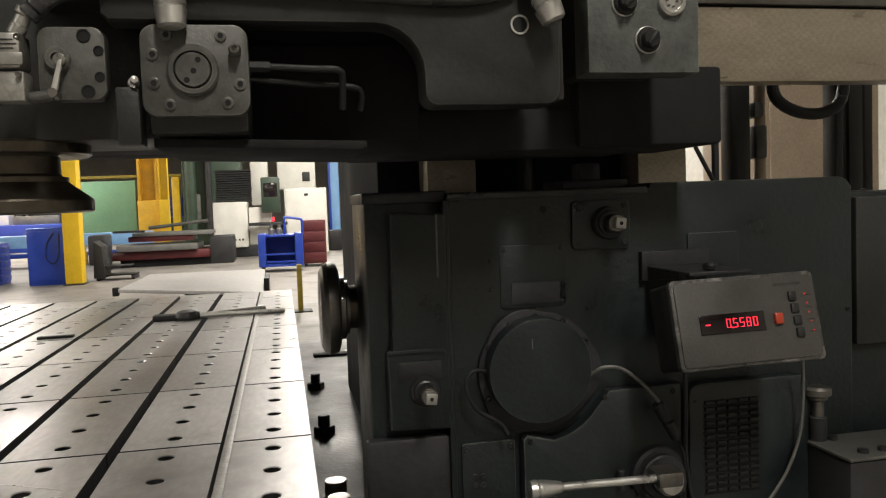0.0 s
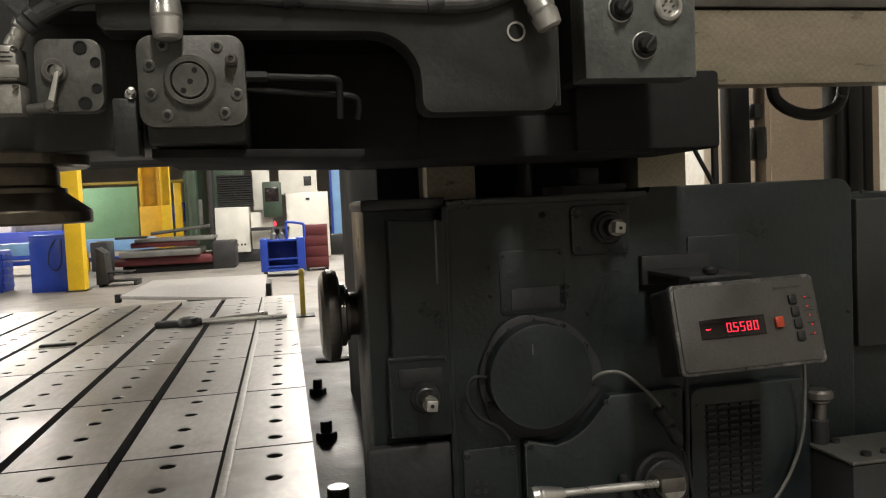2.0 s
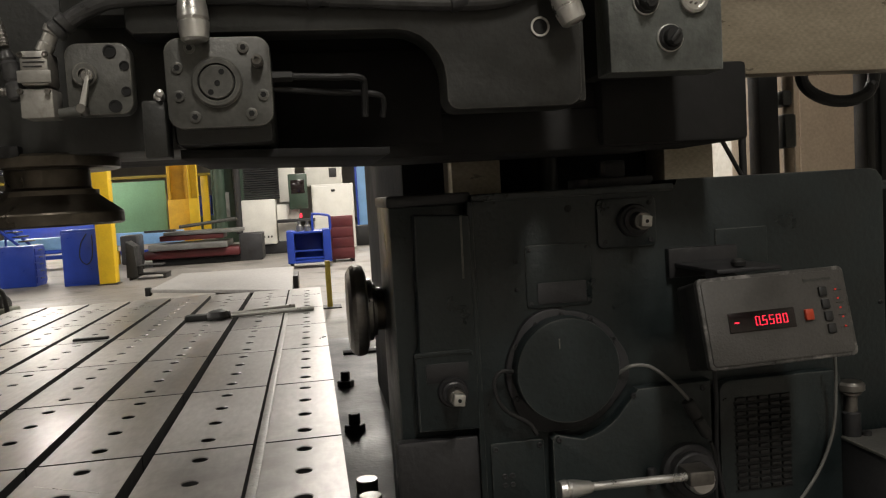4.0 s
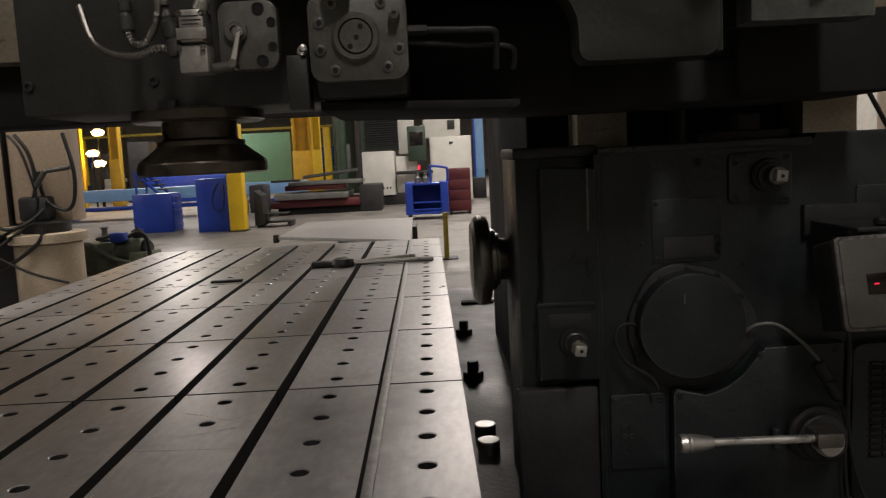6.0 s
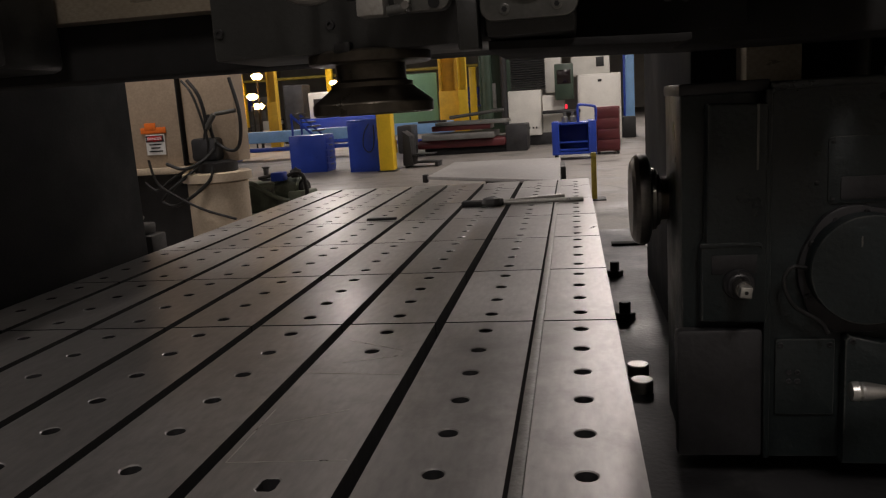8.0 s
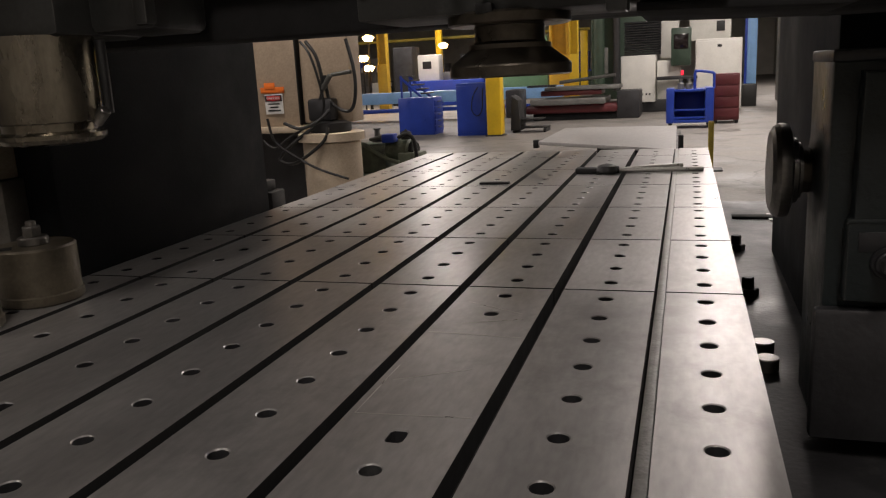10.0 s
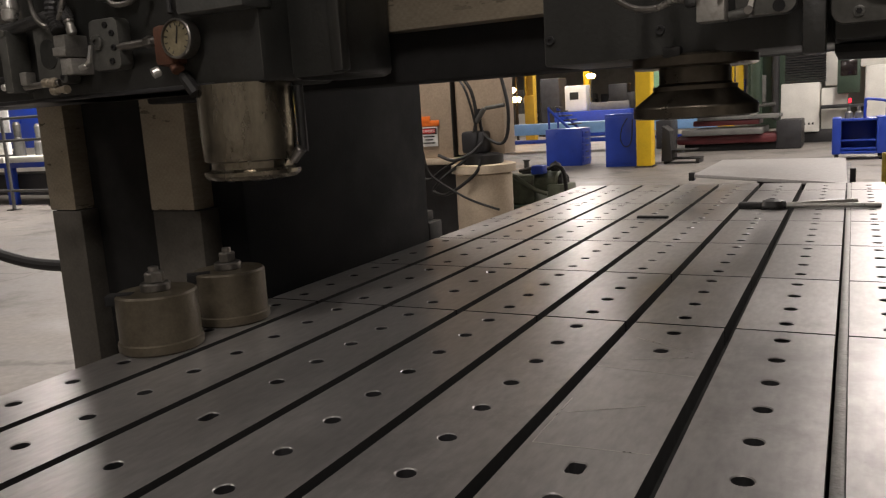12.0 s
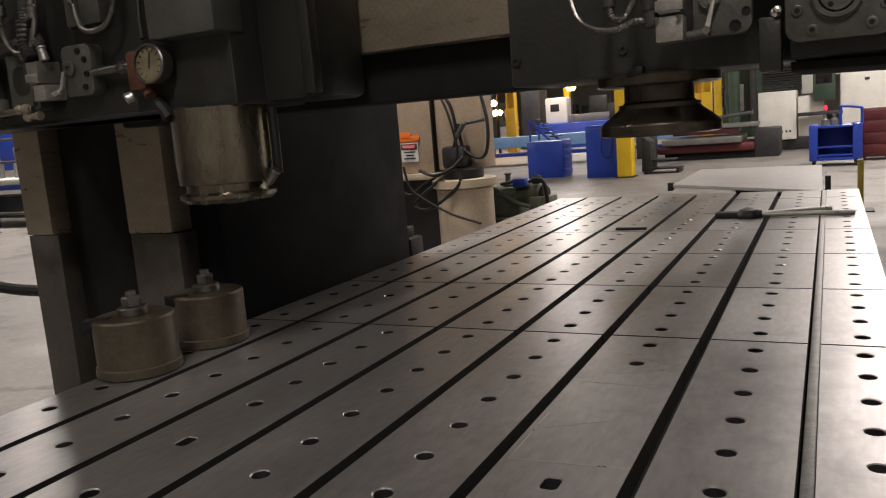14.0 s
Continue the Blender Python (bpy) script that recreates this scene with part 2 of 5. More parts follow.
def thing(name, base, label, category, group="", kind=""):
    ob = new(name)
    base = SITE[0] @ Vector(base)
    ob.location = base
    ob.empty_display_size = 0.05
    BASE[ob.name] = Vector(base)
    return tagged(ob, label, category, group, kind)


def smooth(me, angle=0.42):
    for p in me.polygons:
        p.use_smooth = True
    me.set_sharp_from_angle(angle=angle)


def part(name, bm, mat, parent, label=""):
    """Links a bmesh, made in world places, as one mesh under a thing or under a part."""
    base = BASE[parent.name]
    bm.transform(SITE[0])
    bmesh.ops.translate(bm, verts=bm.verts, vec=-base)
    bmesh.ops.recalc_face_normals(bm, faces=bm.faces)
    me = bpy.data.meshes.new(name)
    bm.to_mesh(me)
    bm.free()
    me.materials.append(mat)
    smooth(me)
    ob = new(name, me)
    ob.parent = parent
    BASE[ob.name] = base
    return tagged(ob, label)


def solo(name, bm, mat, label, category, group="", kind=""):
    bmesh.ops.recalc_face_normals(bm, faces=bm.faces)
    lo = Vector([min(v.co[k] for v in bm.verts) for k in range(3)])
    hi = Vector([max(v.co[k] for v in bm.verts) for k in range(3)])
    base = Vector(((lo.x + hi.x) / 2, (lo.y + hi.y) / 2, lo.z))
    bmesh.ops.translate(bm, verts=bm.verts, vec=-base)
    me = bpy.data.meshes.new(name)
    bm.to_mesh(me)
    bm.free()
    me.materials.append(mat)
    smooth(me)
    ob = new(name, me)
    ob.location = base
    BASE[ob.name] = base
    return tagged(ob, label, category, group, kind)


def box(x0, x1, y0, y1, z0, z1, bevel=0.004, seg=2, bm=None, turn=None):
    own = bmesh.new()
    bmesh.ops.create_cube(own, size=1)
    bmesh.ops.scale(own, verts=own.verts, vec=(x1 - x0, y1 - y0, z1 - z0))
    if bevel:
        bevel = min(bevel, 0.45 * min(abs(x1 - x0), abs(y1 - y0), abs(z1 - z0)))
        bmesh.ops.bevel(own, geom=list(own.edges), offset=bevel, segments=seg, affect="EDGES", profile=0.5)
    if turn:
        bmesh.ops.rotate(own, verts=own.verts, cent=(0, 0, 0), matrix=turn)
    bmesh.ops.translate(own, verts=own.verts, vec=((x0 + x1) / 2, (y0 + y1) / 2, (z0 + z1) / 2))
    return join(bm, own)


def join(bm, own):
    if bm is None:
        return own
    me = bpy.data.meshes.new("scrap")
    own.to_mesh(me)
    own.free()
    bm.from_mesh(me)
    bpy.data.meshes.remove(me)
    return bm


def lathe(profile, place, axis=(0, 0, 1), steps=40, bm=None):
    """A turned form: profile of (radius, height) along the axis from place."""
    own = bmesh.new()
    rings = []
    for r, h in profile:
        rings.append([own.verts.new((max(r, 1e-4) * math.cos(2 * math.pi * k / steps), max(r, 1e-4) * math.sin(2 * math.pi * k / steps), h)) for k in range(steps)])
    for a, b in zip(rings, rings[1:]):
        for k in range(steps):
            own.faces.new((a[k], a[(k + 1) % steps], b[(k + 1) % steps], b[k]))
    own.faces.new(rings[0][::-1])
    own.faces.new(rings[-1])
    q = Vector((0, 0, 1)).rotation_difference(Vector(axis).normalized()).to_matrix()
    bmesh.ops.rotate(own, verts=own.verts, cent=(0, 0, 0), matrix=q)
    bmesh.ops.translate(own, verts=own.verts, vec=place)
    return join(bm, own)


def rod(a, b, r, steps=20, bm=None, bevel=0.15):
    a, b = Vector(a), Vector(b)
    h = (b - a).length
    c = min(r * bevel, h * 0.3)
    return lathe([(r - c, 0), (r, c), (r, h - c), (r - c, h)], a, b - a, steps, bm)


def tube(points, r, steps=10, fine=6, bm=None, ribs=0.0):
    """A hose or pipe along a smooth line through the points."""
    p = [Vector(q) for q in points]
    line = []
    for i in range(len(p) - 1):
        a, b, c, d = p[max(0, i - 1)], p[i], p[i + 1], p[min(len(p) - 1, i + 2)]
        for k in range(fine):
            t = k / fine
            line.append(0.5 * (2 * b + (c - a) * t + (2 * a - 5 * b + 4 * c - d) * t * t + (3 * b - a - 3 * c + d) * t * t * t))
    line.append(p[-1])
    own = bmesh.new()
    rings, up = [], Vector((0.3, 0.2, 0.93)).normalized()
    for i, q in enumerate(line):
        d = (line[min(i + 1, len(line) - 1)] - line[max(i - 1, 0)]).normalized()
        u = d.cross(up).normalized()
        v = d.cross(u)
        rr = r * (1 + (ribs if i % 2 else 0))
        rings.append([own.verts.new(q + rr * (u * math.cos(2 * math.pi * k / steps) + v * math.sin(2 * math.pi * k / steps))) for k in range(steps)])
    for a, b in zip(rings, rings[1:]):
        for k in range(steps):
            own.faces.new((a[k], a[(k + 1) % steps], b[(k + 1) % steps], b[k]))
    own.faces.new(rings[0][::-1])
    own.faces.new(rings[-1])
    return join(bm, own)


def outline(points, y0, y1, bevel=0.004, bm=None, axis="y"):
    """A plate of the given outline (x, z), from y0 to y1 (or with axis "z": (x, y), from z0 to z1)."""
    own = bmesh.new()
    f = [own.verts.new((a, y0, b) if axis == "y" else (a, b, y0)) for a, b in points]
    face = own.faces.new(f)
    ext = bmesh.ops.extrude_face_region(own, geom=[face])
    bmesh.ops.translate(own, verts=[v for v in ext["geom"] if isinstance(v, bmesh.types.BMVert)], vec=(0, y1 - y0, 0) if axis == "y" else (0, 0, y1 - y0))
    bmesh.ops.recalc_face_normals(own, faces=own.faces)
    if bevel:
        k = 1 if axis == "y" else 2
        rim = [e for e in own.edges if abs(e.verts[0].co[k] - e.verts[1].co[k]) < 1e-6]
        bmesh.ops.bevel(own, geom=rim, offset=bevel, segments=2, affect="EDGES", profile=0.5)
    return join(bm, own)


def rounded(x0, x1, z0, z1, r, n=6):
    pts = []
    for cx, cz, a0 in ((x1 - r, z1 - r, 0), (x0 + r, z1 - r, 90), (x0 + r, z0 + r, 180), (x1 - r, z0 + r, 270)):
        for k in range(n + 1):
            a = radians(a0 + 90 * k / n)
            pts.append((cx + r * math.cos(a), cz + r * math.sin(a)))
    return pts


def bolt_head(x, y, z, r, h, axis=(0, 0, 1), bm=None):
    """A hexagon socket cap screw with its socket."""
    return lathe([(r, 0), (r, h * 0.85), (r * 0.88, h), (r * 0.5, h), (r * 0.5, h * 0.4), (0, h * 0.4)], (x, y, z), axis, 16, bm)


# ---- the building ----
TOP, SHIFT = 0.70, -0.69      # table surface height; where the travelling table stands along its bed
solo("floor", box(-24, 14, -12, 62, -0.2, 0, 0), CONCRETE, "worn grey concrete shop floor with oil stains", "floor", kind="structure")
solo("ceiling", box(-24, 14, -12, 62, 6.2, 6.4, 0), ROOF, "dark steel roof deck over the shop", "ceiling", kind="structure")
solo("wall_north", box(-24, 14, 62, 62.3, 0, 6.2, 0), WALL, "grimy far wall of the shop", "wall", kind="structure")
solo("wall_south", box(-24, 14, -12.3, -12, 0, 6.2, 0), WALL, "grimy wall of the shop", "wall", kind="structure")
solo("wall_west", box(-24.3, -24, -12.3, 62.3, 0, 6.2, 0), WALL, "grimy pale wall of the shop", "wall", kind="structure")
solo("wall_east", box(6.0, 6.3, -12.3, 62.3, 0, 6.2, 0), WALL, "grimy pale wall of the shop", "wall", kind="structure")

for lx, ly, watts in LAMPS:
    lamp = thing("ceiling_light", (lx, ly, 5.9), "added long fluorescent high-bay fixture, out of view under the dark roof", "ceiling light", "ceiling lights")
    part("frame", box(lx - 0.3, lx + 0.3, ly - 1.3, ly + 1.3, 5.98, 6.06, 0.02), GREYMACHINE, lamp)
    part("rod", rod((lx, ly, 6.05), (lx, ly, 6.2), 0.02, 8), GREYMACHINE, lamp)
    for dx in (-0.15, 0.15):
        part("tube", rod((lx + dx, ly - 1.2, 5.94), (lx + dx, ly + 1.2, 5.94), 0.03, 10), TUBE, lamp)

# ---- machine bed and table ----
bed = thing("machine_bed", (-1.0, 1.5, 0), "long dark cast-iron bed under the travelling table", "machine bed", kind="structure")
part("bed_casting", box(-1.85, -0.16, -1.9, 2.9, 0, 0.54, 0.02), BED, bed)
part("bed_flange", box(-0.16, 0.62, -1.6, 1.95, 0.2, 0.5, 0.012), BED, bed)
part("pad", box(0.08, 0.34, 1.40, 1.475, 0.5, 0.512, 0.003), VOID, bed)
part("pad", box(0.24, 0.4, 1.0, 1.04, 0.5, 0.51, 0.003), VOID, bed)
part("pad", box(0.25, 0.36, 1.35, 1.53, 0.5, 0.507, 0.003), SIGNWHITE, bed)
for by in (0.70, 0.01):
    b = lathe([(0.036, 0), (0.036, 0.022), (0.032, 0.026), (0.02, 0.026), (0.02, 0.06), (0.017, 0.064)], (0.06, by, 0.5), steps=6)
    part("hold_down_nut", b, BLACK, bed)
for by in (-0.565, -0.69):
    part("hold_down_bolt", lathe([(0.03, 0), (0.03, 0.03), (0.028, 0.034), (0, 0.034)], (0.06, by, 0.5), steps=28), DULL, bed, "bright round bolt head")

table = thing("milling_table", (-1.0, SHIFT, 0.54), "long ground steel T-slot table with rows of round holes", "machine table")
NEAR, FAR = SHIFT - 1.62, SHIFT + 3.67
# near-black body: the slot floors have their shade in the colour
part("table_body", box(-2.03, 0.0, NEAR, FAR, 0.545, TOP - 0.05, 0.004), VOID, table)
STRIPS = [(-0.193, -0.003), (-0.4605, -0.2235), (-0.729, -0.4895), (-0.997, -0.757), (-1.265, -1.025), (-1.533, -1.293), (-1.801, -1.561), (-2.03, -1.829)]
HOLES = [-0.096, -0.342, -0.608, -0.877, -1.146, -1.42, -1.69, -1.945]
PITCH, JOINT = 0.162, 0.648


def drilled_panel(x0, x1, hx, y0, y1, marks, r=0.0185, depth=0.045):
    """A strip of table plate with real bored holes; marks: (y, round or square)."""
    bm = bmesh.new()
    n = 16
    cuts = [y0] + [(a[0] + b[0]) / 2 for a, b in zip(marks, marks[1:])] + [y1]
    if not marks:
        cuts = [y0, y1]
    for i in range(len(cuts) - 1):
        a, b = cuts[i], cuts[i + 1]
        if not marks:
            bm.faces.new([bm.verts.new(p) for p in ((x0, a, TOP), (x1, a, TOP), (x1, b, TOP), (x0, b, TOP))])
            continue
        cy, form = marks[i]
        ring, rim, mid, low = [], [], [], []
        for k in range(n):
            t = 2 * math.pi * (k + 0.5) / n
            c, s = math.cos(t), math.sin(t)
            if form == "round":
                p = (hx + r * c, cy + r * s)
            else:
                q = 1 / max(abs(c), abs(s))
                p = (hx + 0.016 * c * q, cy + 0.022 * s * q)
            e = (p[0] - hx) * 1.13 + hx, (p[1] - cy) * 1.13 + cy
            ring.append(bm.verts.new((e[0], e[1], TOP)))
            mid.append(bm.verts.new((p[0], p[1], TOP - 0.0022)))
            low.append(bm.verts.new((p[0], p[1], TOP - depth)))
            kx = ((x1 - hx) if c > 0 else (hx - x0)) / max(abs(c), 1e-6)
            ky = ((b - cy) if s > 0 else (cy - a)) / max(abs(s), 1e-6)
            rim.append((hx + c * min(kx, ky), cy + s * min(kx, ky), kx < ky, c > 0, s > 0))
        outer = [bm.verts.new((p[0], p[1], TOP)) for p in rim]
        corners = {(True, True): (x1, b), (False, True): (x0, b), (False, False): (x0, a), (True, False): (x1, a)}
        for k in range(n):
            j = (k + 1) % n
            if rim[k][2] != rim[j][2]:
                cx, cyy = corners[(rim[k][3], rim[k][4])]
                bm.faces.new((ring[k], outer[k], bm.verts.new((cx, cyy, TOP)), outer[j], ring[j]))
            else:
                bm.faces.new((ring[k], outer[k], outer[j], ring[j]))
            bm.faces.new((ring[j], ring[k], mid[k], mid[j]))
            bm.faces.new((mid[j], mid[k], low[k], low[j])).material_index = 2
    d = TOP - 0.052
    for p in (((x0, y0), (x1, y0)), ((x1, y0), (x1, y1)), ((x1, y1), (x0, y1)), ((x0, y1), (x0, y0))):
        (ax, ay), (bx, by) = p
        bm.faces.new([bm.verts.new(q) for q in ((ax, ay, TOP), (ax, ay, d), (bx, by, d), (bx, by, TOP))])
    bmesh.ops.remove_doubles(bm, verts=bm.verts, dist=1e-5)
    # outer walls take the near-black index too, as painted slot shade
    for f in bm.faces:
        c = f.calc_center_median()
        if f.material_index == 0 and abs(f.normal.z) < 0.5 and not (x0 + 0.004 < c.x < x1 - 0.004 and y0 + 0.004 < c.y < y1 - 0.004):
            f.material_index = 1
    return bm


for s, ((x0, x1), hx) in enumerate(zip(STRIPS, HOLES)):
    for j in range(-1, 6):
        y0, y1 = SHIFT + j * JOINT + 0.0046, SHIFT + (j + 1) * JOINT - 0.0046
        y1 = min(y1, FAR)
        if j == -1:
            y0 = NEAR
        marks = []
        for k in range(-6 if j == -1 else 0, 4):
            y = SHIFT + j * JOINT + PITCH * (k + 0.5)
            local = y - SHIFT
            if y > y1 - 0.04:
                continue
            if s == 2 and -1.0 < local < -0.3:
                continue
            if s == 5 and -1.1 < local < -0.85:
                continue
            marks.append((y, "round"))
        if s == 2 and j == -1:
            marks.append((SHIFT - 0.935, "square"))
            marks.sort()
        if s == 5 and j == -1:
            marks.append((SHIFT - 0.963, "square"))
            marks.sort()
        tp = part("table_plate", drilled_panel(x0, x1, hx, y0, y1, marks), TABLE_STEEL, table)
        # index 1: slot shade as colour; index 2: bores darkened with the bed colour
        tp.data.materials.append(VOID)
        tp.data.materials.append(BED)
part("ledge_strip", box(-0.2165, -0.1945, NEAR, FAR, TOP - 0.06, TOP - 0.003, 0.002), CHIPPED, table, "chipped light steel strip beside a slot")
part("side_rail", box(-2.06, -2.034, NEAR, FAR, TOP - 0.1, TOP - 0.012, 0.004), DULL, table)
for (ax, ay), (bx, by), sw in (((-0.715, -0.86), (-0.50, -0.845), 0.0012), ((-0.722, -0.40), (-0.50, -0.415), 0.001), ((-0.715, -0.86), (-0.715, -0.62), 0.0012), ((-0.70, -0.70), (-0.56, -0.62), 0.0008), ((-0.69, -0.15), (-0.53, -0.24), 0.001), ((-0.66, -0.33), (-0.52, -0.28), 0.0008)):
    m = Vector(((ax + bx) / 2, SHIFT + (ay + by) / 2, TOP))
    d = Vector((bx - ax, by - ay, 0))
    sc_ = outline([(-d.length / 2, -sw), (d.length / 2, -sw), (d.length / 2, sw), (-d.length / 2, sw)], 0, 0.0006, 0, axis="z")
    bmesh.ops.transform(sc_, matrix=Matrix.Translation(m) @ Matrix.Rotation(math.atan2(d.y, d.x), 4, "Z"), verts=sc_.verts)
    part("scratch", sc_, STEEL, table, "bright scratch in the steel")
# things lying on the table
solo("parallel_strip", box(-1.20, -1.04, 1.30, 1.335, TOP, TOP + 0.012, 0.002), BLACK, "short black flat bar lying across the table", "bar")
tool = thing("tap_wrench", (-0.45, 1.7, TOP), "heavy black wrench head with two bright steel bars", "wrench")
part("wrench_head", lathe([(0.02, 0), (0.055, 0.004), (0.06, 0.02), (0.05, 0.045), (0.028, 0.052), (0, 0.052)], (-0.565, 1.68, TOP), steps=24), BLACK, tool)
part("jaw", box(-0.74, -0.60, 1.665, 1.725, TOP, TOP + 0.035, 0.012), BLACK, tool)
part("neck", rod((-0.53, 1.68, TOP + 0.022), (-0.50, 1.685, TOP + 0.022), 0.02), BLACK, tool)
part("bar", rod((-0.53, 1.682, TOP + 0.018), (-0.055, 1.745, TOP + 0.013), 0.013), DULLER, tool)
part("bar", rod((-0.53, 1.70, TOP + 0.018), (-0.165, 1.92, TOP + 0.013), 0.013), DULLER, tool)


def cylinder_block(x, y):
    c = thing("riser_block", (x, y, TOP), "tarnished round steel riser block with a keyway and a bolt", "riser block", "riser blocks on the table")
    body = lathe([(0.112, 0), (0.118, 0.006), (0.118, 0.028), (0.113, 0.032), (0.113, 0.160), (0.108, 0.166), (0.03, 0.166), (0, 0.166)], (x, y, TOP), steps=48)
    part("body", body, BLOCK, c)
    part("keyway", box(x - 0.10, x - 0.03, y - 0.094, y - 0.05, TOP + 0.138, TOP + 0.1675, 0.001, turn=Matrix.Rotation(0.5, 3, "Z")), VOID, c)
    part("washer", lathe([(0.04, 0), (0.042, 0.003), (0.042, 0.02), (0.038, 0.024), (0, 0.024)], (x, y, TOP + 0.166), steps=24), DULL, c)
    part("nut", lathe([(0.026, 0), (0.028, 0.003), (0.028, 0.026), (0.024, 0.03), (0, 0.03)], (x, y, TOP + 0.19), steps=6), DULL, c)
    part("stud", rod((x, y, TOP + 0.215), (x, y, TOP + 0.235), 0.014, 16), DULL, c)
    return c


riser = cylinder_block(-1.955, -1.27)
copy_thing(riser, pose(-1.96, -0.965, TOP, 0, 0, 15))

# cover plate over the bed beyond the table
cover = thing("bed_cover_plate", (-0.8, 4.8, 0), "pale flat steel plate lying over the bed end", "cover plate")
part("plate", outline([(-1.45, 4.5), (-0.22, 3.6), (-0.245, 6.0), (-1.43, 6.1)], 0.60, 0.63, 0.004, axis="z"), TABLE_STEEL_FAR, cover)
part("support", box(-1.0, -0.5, 5.3, 5.8, 0.0, 0.60, 0.004), CAST, cover)
part("clip", box(-1.50, -1.45, 4.50, 4.57, 0.57, 0.645, 0.008), BLACK, cover)
part("pin", box(-0.205, -0.165, 3.55, 3.60, 0.57, 0.74, 0.006), BLACK, cover)
part("rail", box(-0.26, -0.20, 3.3, 6.0, 0.0, 0.58, 0.006), CAST, cover)

# ---- left housing ----
left = thing("left_housing", (-2.5, 0, 0), "tall dark grey machine upright with two worn slideways", "machine upright", kind="structure")
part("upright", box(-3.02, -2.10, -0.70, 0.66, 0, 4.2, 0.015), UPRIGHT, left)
for x0, x1 in ((-2.998, -2.852), (-2.448, -2.24)):
    part("slideway", box(x0, x1, -0.80, -0.70, 1.03, 4.2, 0.004), WAY, left)
    part("slideway_foot", box(x0, x1 + 0.02, -0.795, -0.70, 0, 1.027, 0.004), WAYDARK, left)
# recess shade between the slideways, given as a near-black web
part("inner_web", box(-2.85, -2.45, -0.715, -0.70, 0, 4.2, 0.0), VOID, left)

# ---- right housing ----
right = thing("right_housing", (0.7, 0, 0), "dark machine upright with brass-toned slideways behind the side head", "machine upright", kind="structure")
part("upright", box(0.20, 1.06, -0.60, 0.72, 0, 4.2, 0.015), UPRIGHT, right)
for x0, x1 in ((0.315, 0.442), (0.888, 1.028)):
    part("slideway", box(x0, x1, -0.72, -0.60, 0, 4.2, 0.004), WAY, right)
part("lead_screw", rod((0.58, -0.68, 0.3), (0.58, -0.68, 3.6), 0.026), BLACK, right)

# ---- cross rail ----
rail = thing("cross_rail", (0, -0.6, 1.39), "long dark cross rail with a pale scraped slideway", "cross rail", kind="structure")
part("rail_body", box(-3.1, 2.7, -0.90, -0.72, 1.575, 2.25, 0.01), HEADPAINT, rail)
# shade under the rail, put into a near-black colour
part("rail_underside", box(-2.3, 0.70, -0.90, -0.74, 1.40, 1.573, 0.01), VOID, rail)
part("slideway", box(-3.05, 2.65, -0.965, -0.90, 1.535, 1.712, 0.004), WAY, rail)
part("slideway_lip", box(-3.05, 2.65, -0.975, -0.90, 1.716, 1.75, 0.004), WAYDARK, rail)
part("slideway", box(-3.05, 2.65, -0.965, -0.90, 2.05, 2.22, 0.004), WAY, rail)

# ---- central milling head ----
F = -1.45
site((0.941, 0.0017), (0.94, -0.157), (0.9525, 0.0493))
head = thing("milling_unit", (-0.1, -1.2, 1.385), "dark charcoal cast milling unit hung on the cross rail", "milling unit")
# saddle, lip, web and foot in near-black: the recess shade is painted on
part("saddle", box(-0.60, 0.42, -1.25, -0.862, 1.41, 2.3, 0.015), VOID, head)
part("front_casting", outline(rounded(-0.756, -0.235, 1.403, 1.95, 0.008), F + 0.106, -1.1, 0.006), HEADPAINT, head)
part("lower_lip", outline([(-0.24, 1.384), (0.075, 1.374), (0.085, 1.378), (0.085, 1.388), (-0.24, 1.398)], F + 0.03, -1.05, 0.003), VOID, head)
part("upper_shelf", box(-0.40, 0.405, F + 0.03, -1.2, 1.60, 1.95, 0.012), HEADPAINT, head)
brow = [(-0.30, 1.70), (-0.30, 1.574), (-0.29, 1.564), (0.10, 1.562)] + [(0.10 + 0.075 * math.sin(radians(a)), 1.487 + 0.075 * math.cos(radians(a))) for a in range(15, 91, 15)]
brow += [(0.175 + 0.022 - 0.022 * math.cos(radians(a)), 1.458 - 0.022 * math.sin(radians(a))) for a in range(0, 91, 18)]
brow += [(0.376 + 0.026 * math.sin(radians(a)), 1.462 - 0.026 * math.cos(radians(a))) for a in range(0, 91, 18)] + [(0.404, 1.70)]
part("cast_boss", outline(brow, F - 0.010, F + 0.06, 0.010), HEADPAINT, head)
part("brow_step", box(0.396, 0.412, F + 0.006, F + 0.05, 1.446, 1.60, 0.004), HEADPAINT, head)
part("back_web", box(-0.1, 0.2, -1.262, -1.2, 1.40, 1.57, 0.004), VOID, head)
part("boss_block", box(-0.243, -0.095, F + 0.002, -1.2, 1.40, 1.56, 0.012), HEADPAINT, head)
part("corner_bracket", box(-0.286, -0.252, F - 0.004, -1.4, 1.385, 1.47, 0.004), HEADPAINT, head)
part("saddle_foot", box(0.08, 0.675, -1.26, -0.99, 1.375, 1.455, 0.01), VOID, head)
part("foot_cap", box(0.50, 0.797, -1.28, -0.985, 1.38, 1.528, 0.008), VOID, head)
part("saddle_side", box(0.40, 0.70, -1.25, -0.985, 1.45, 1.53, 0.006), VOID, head)
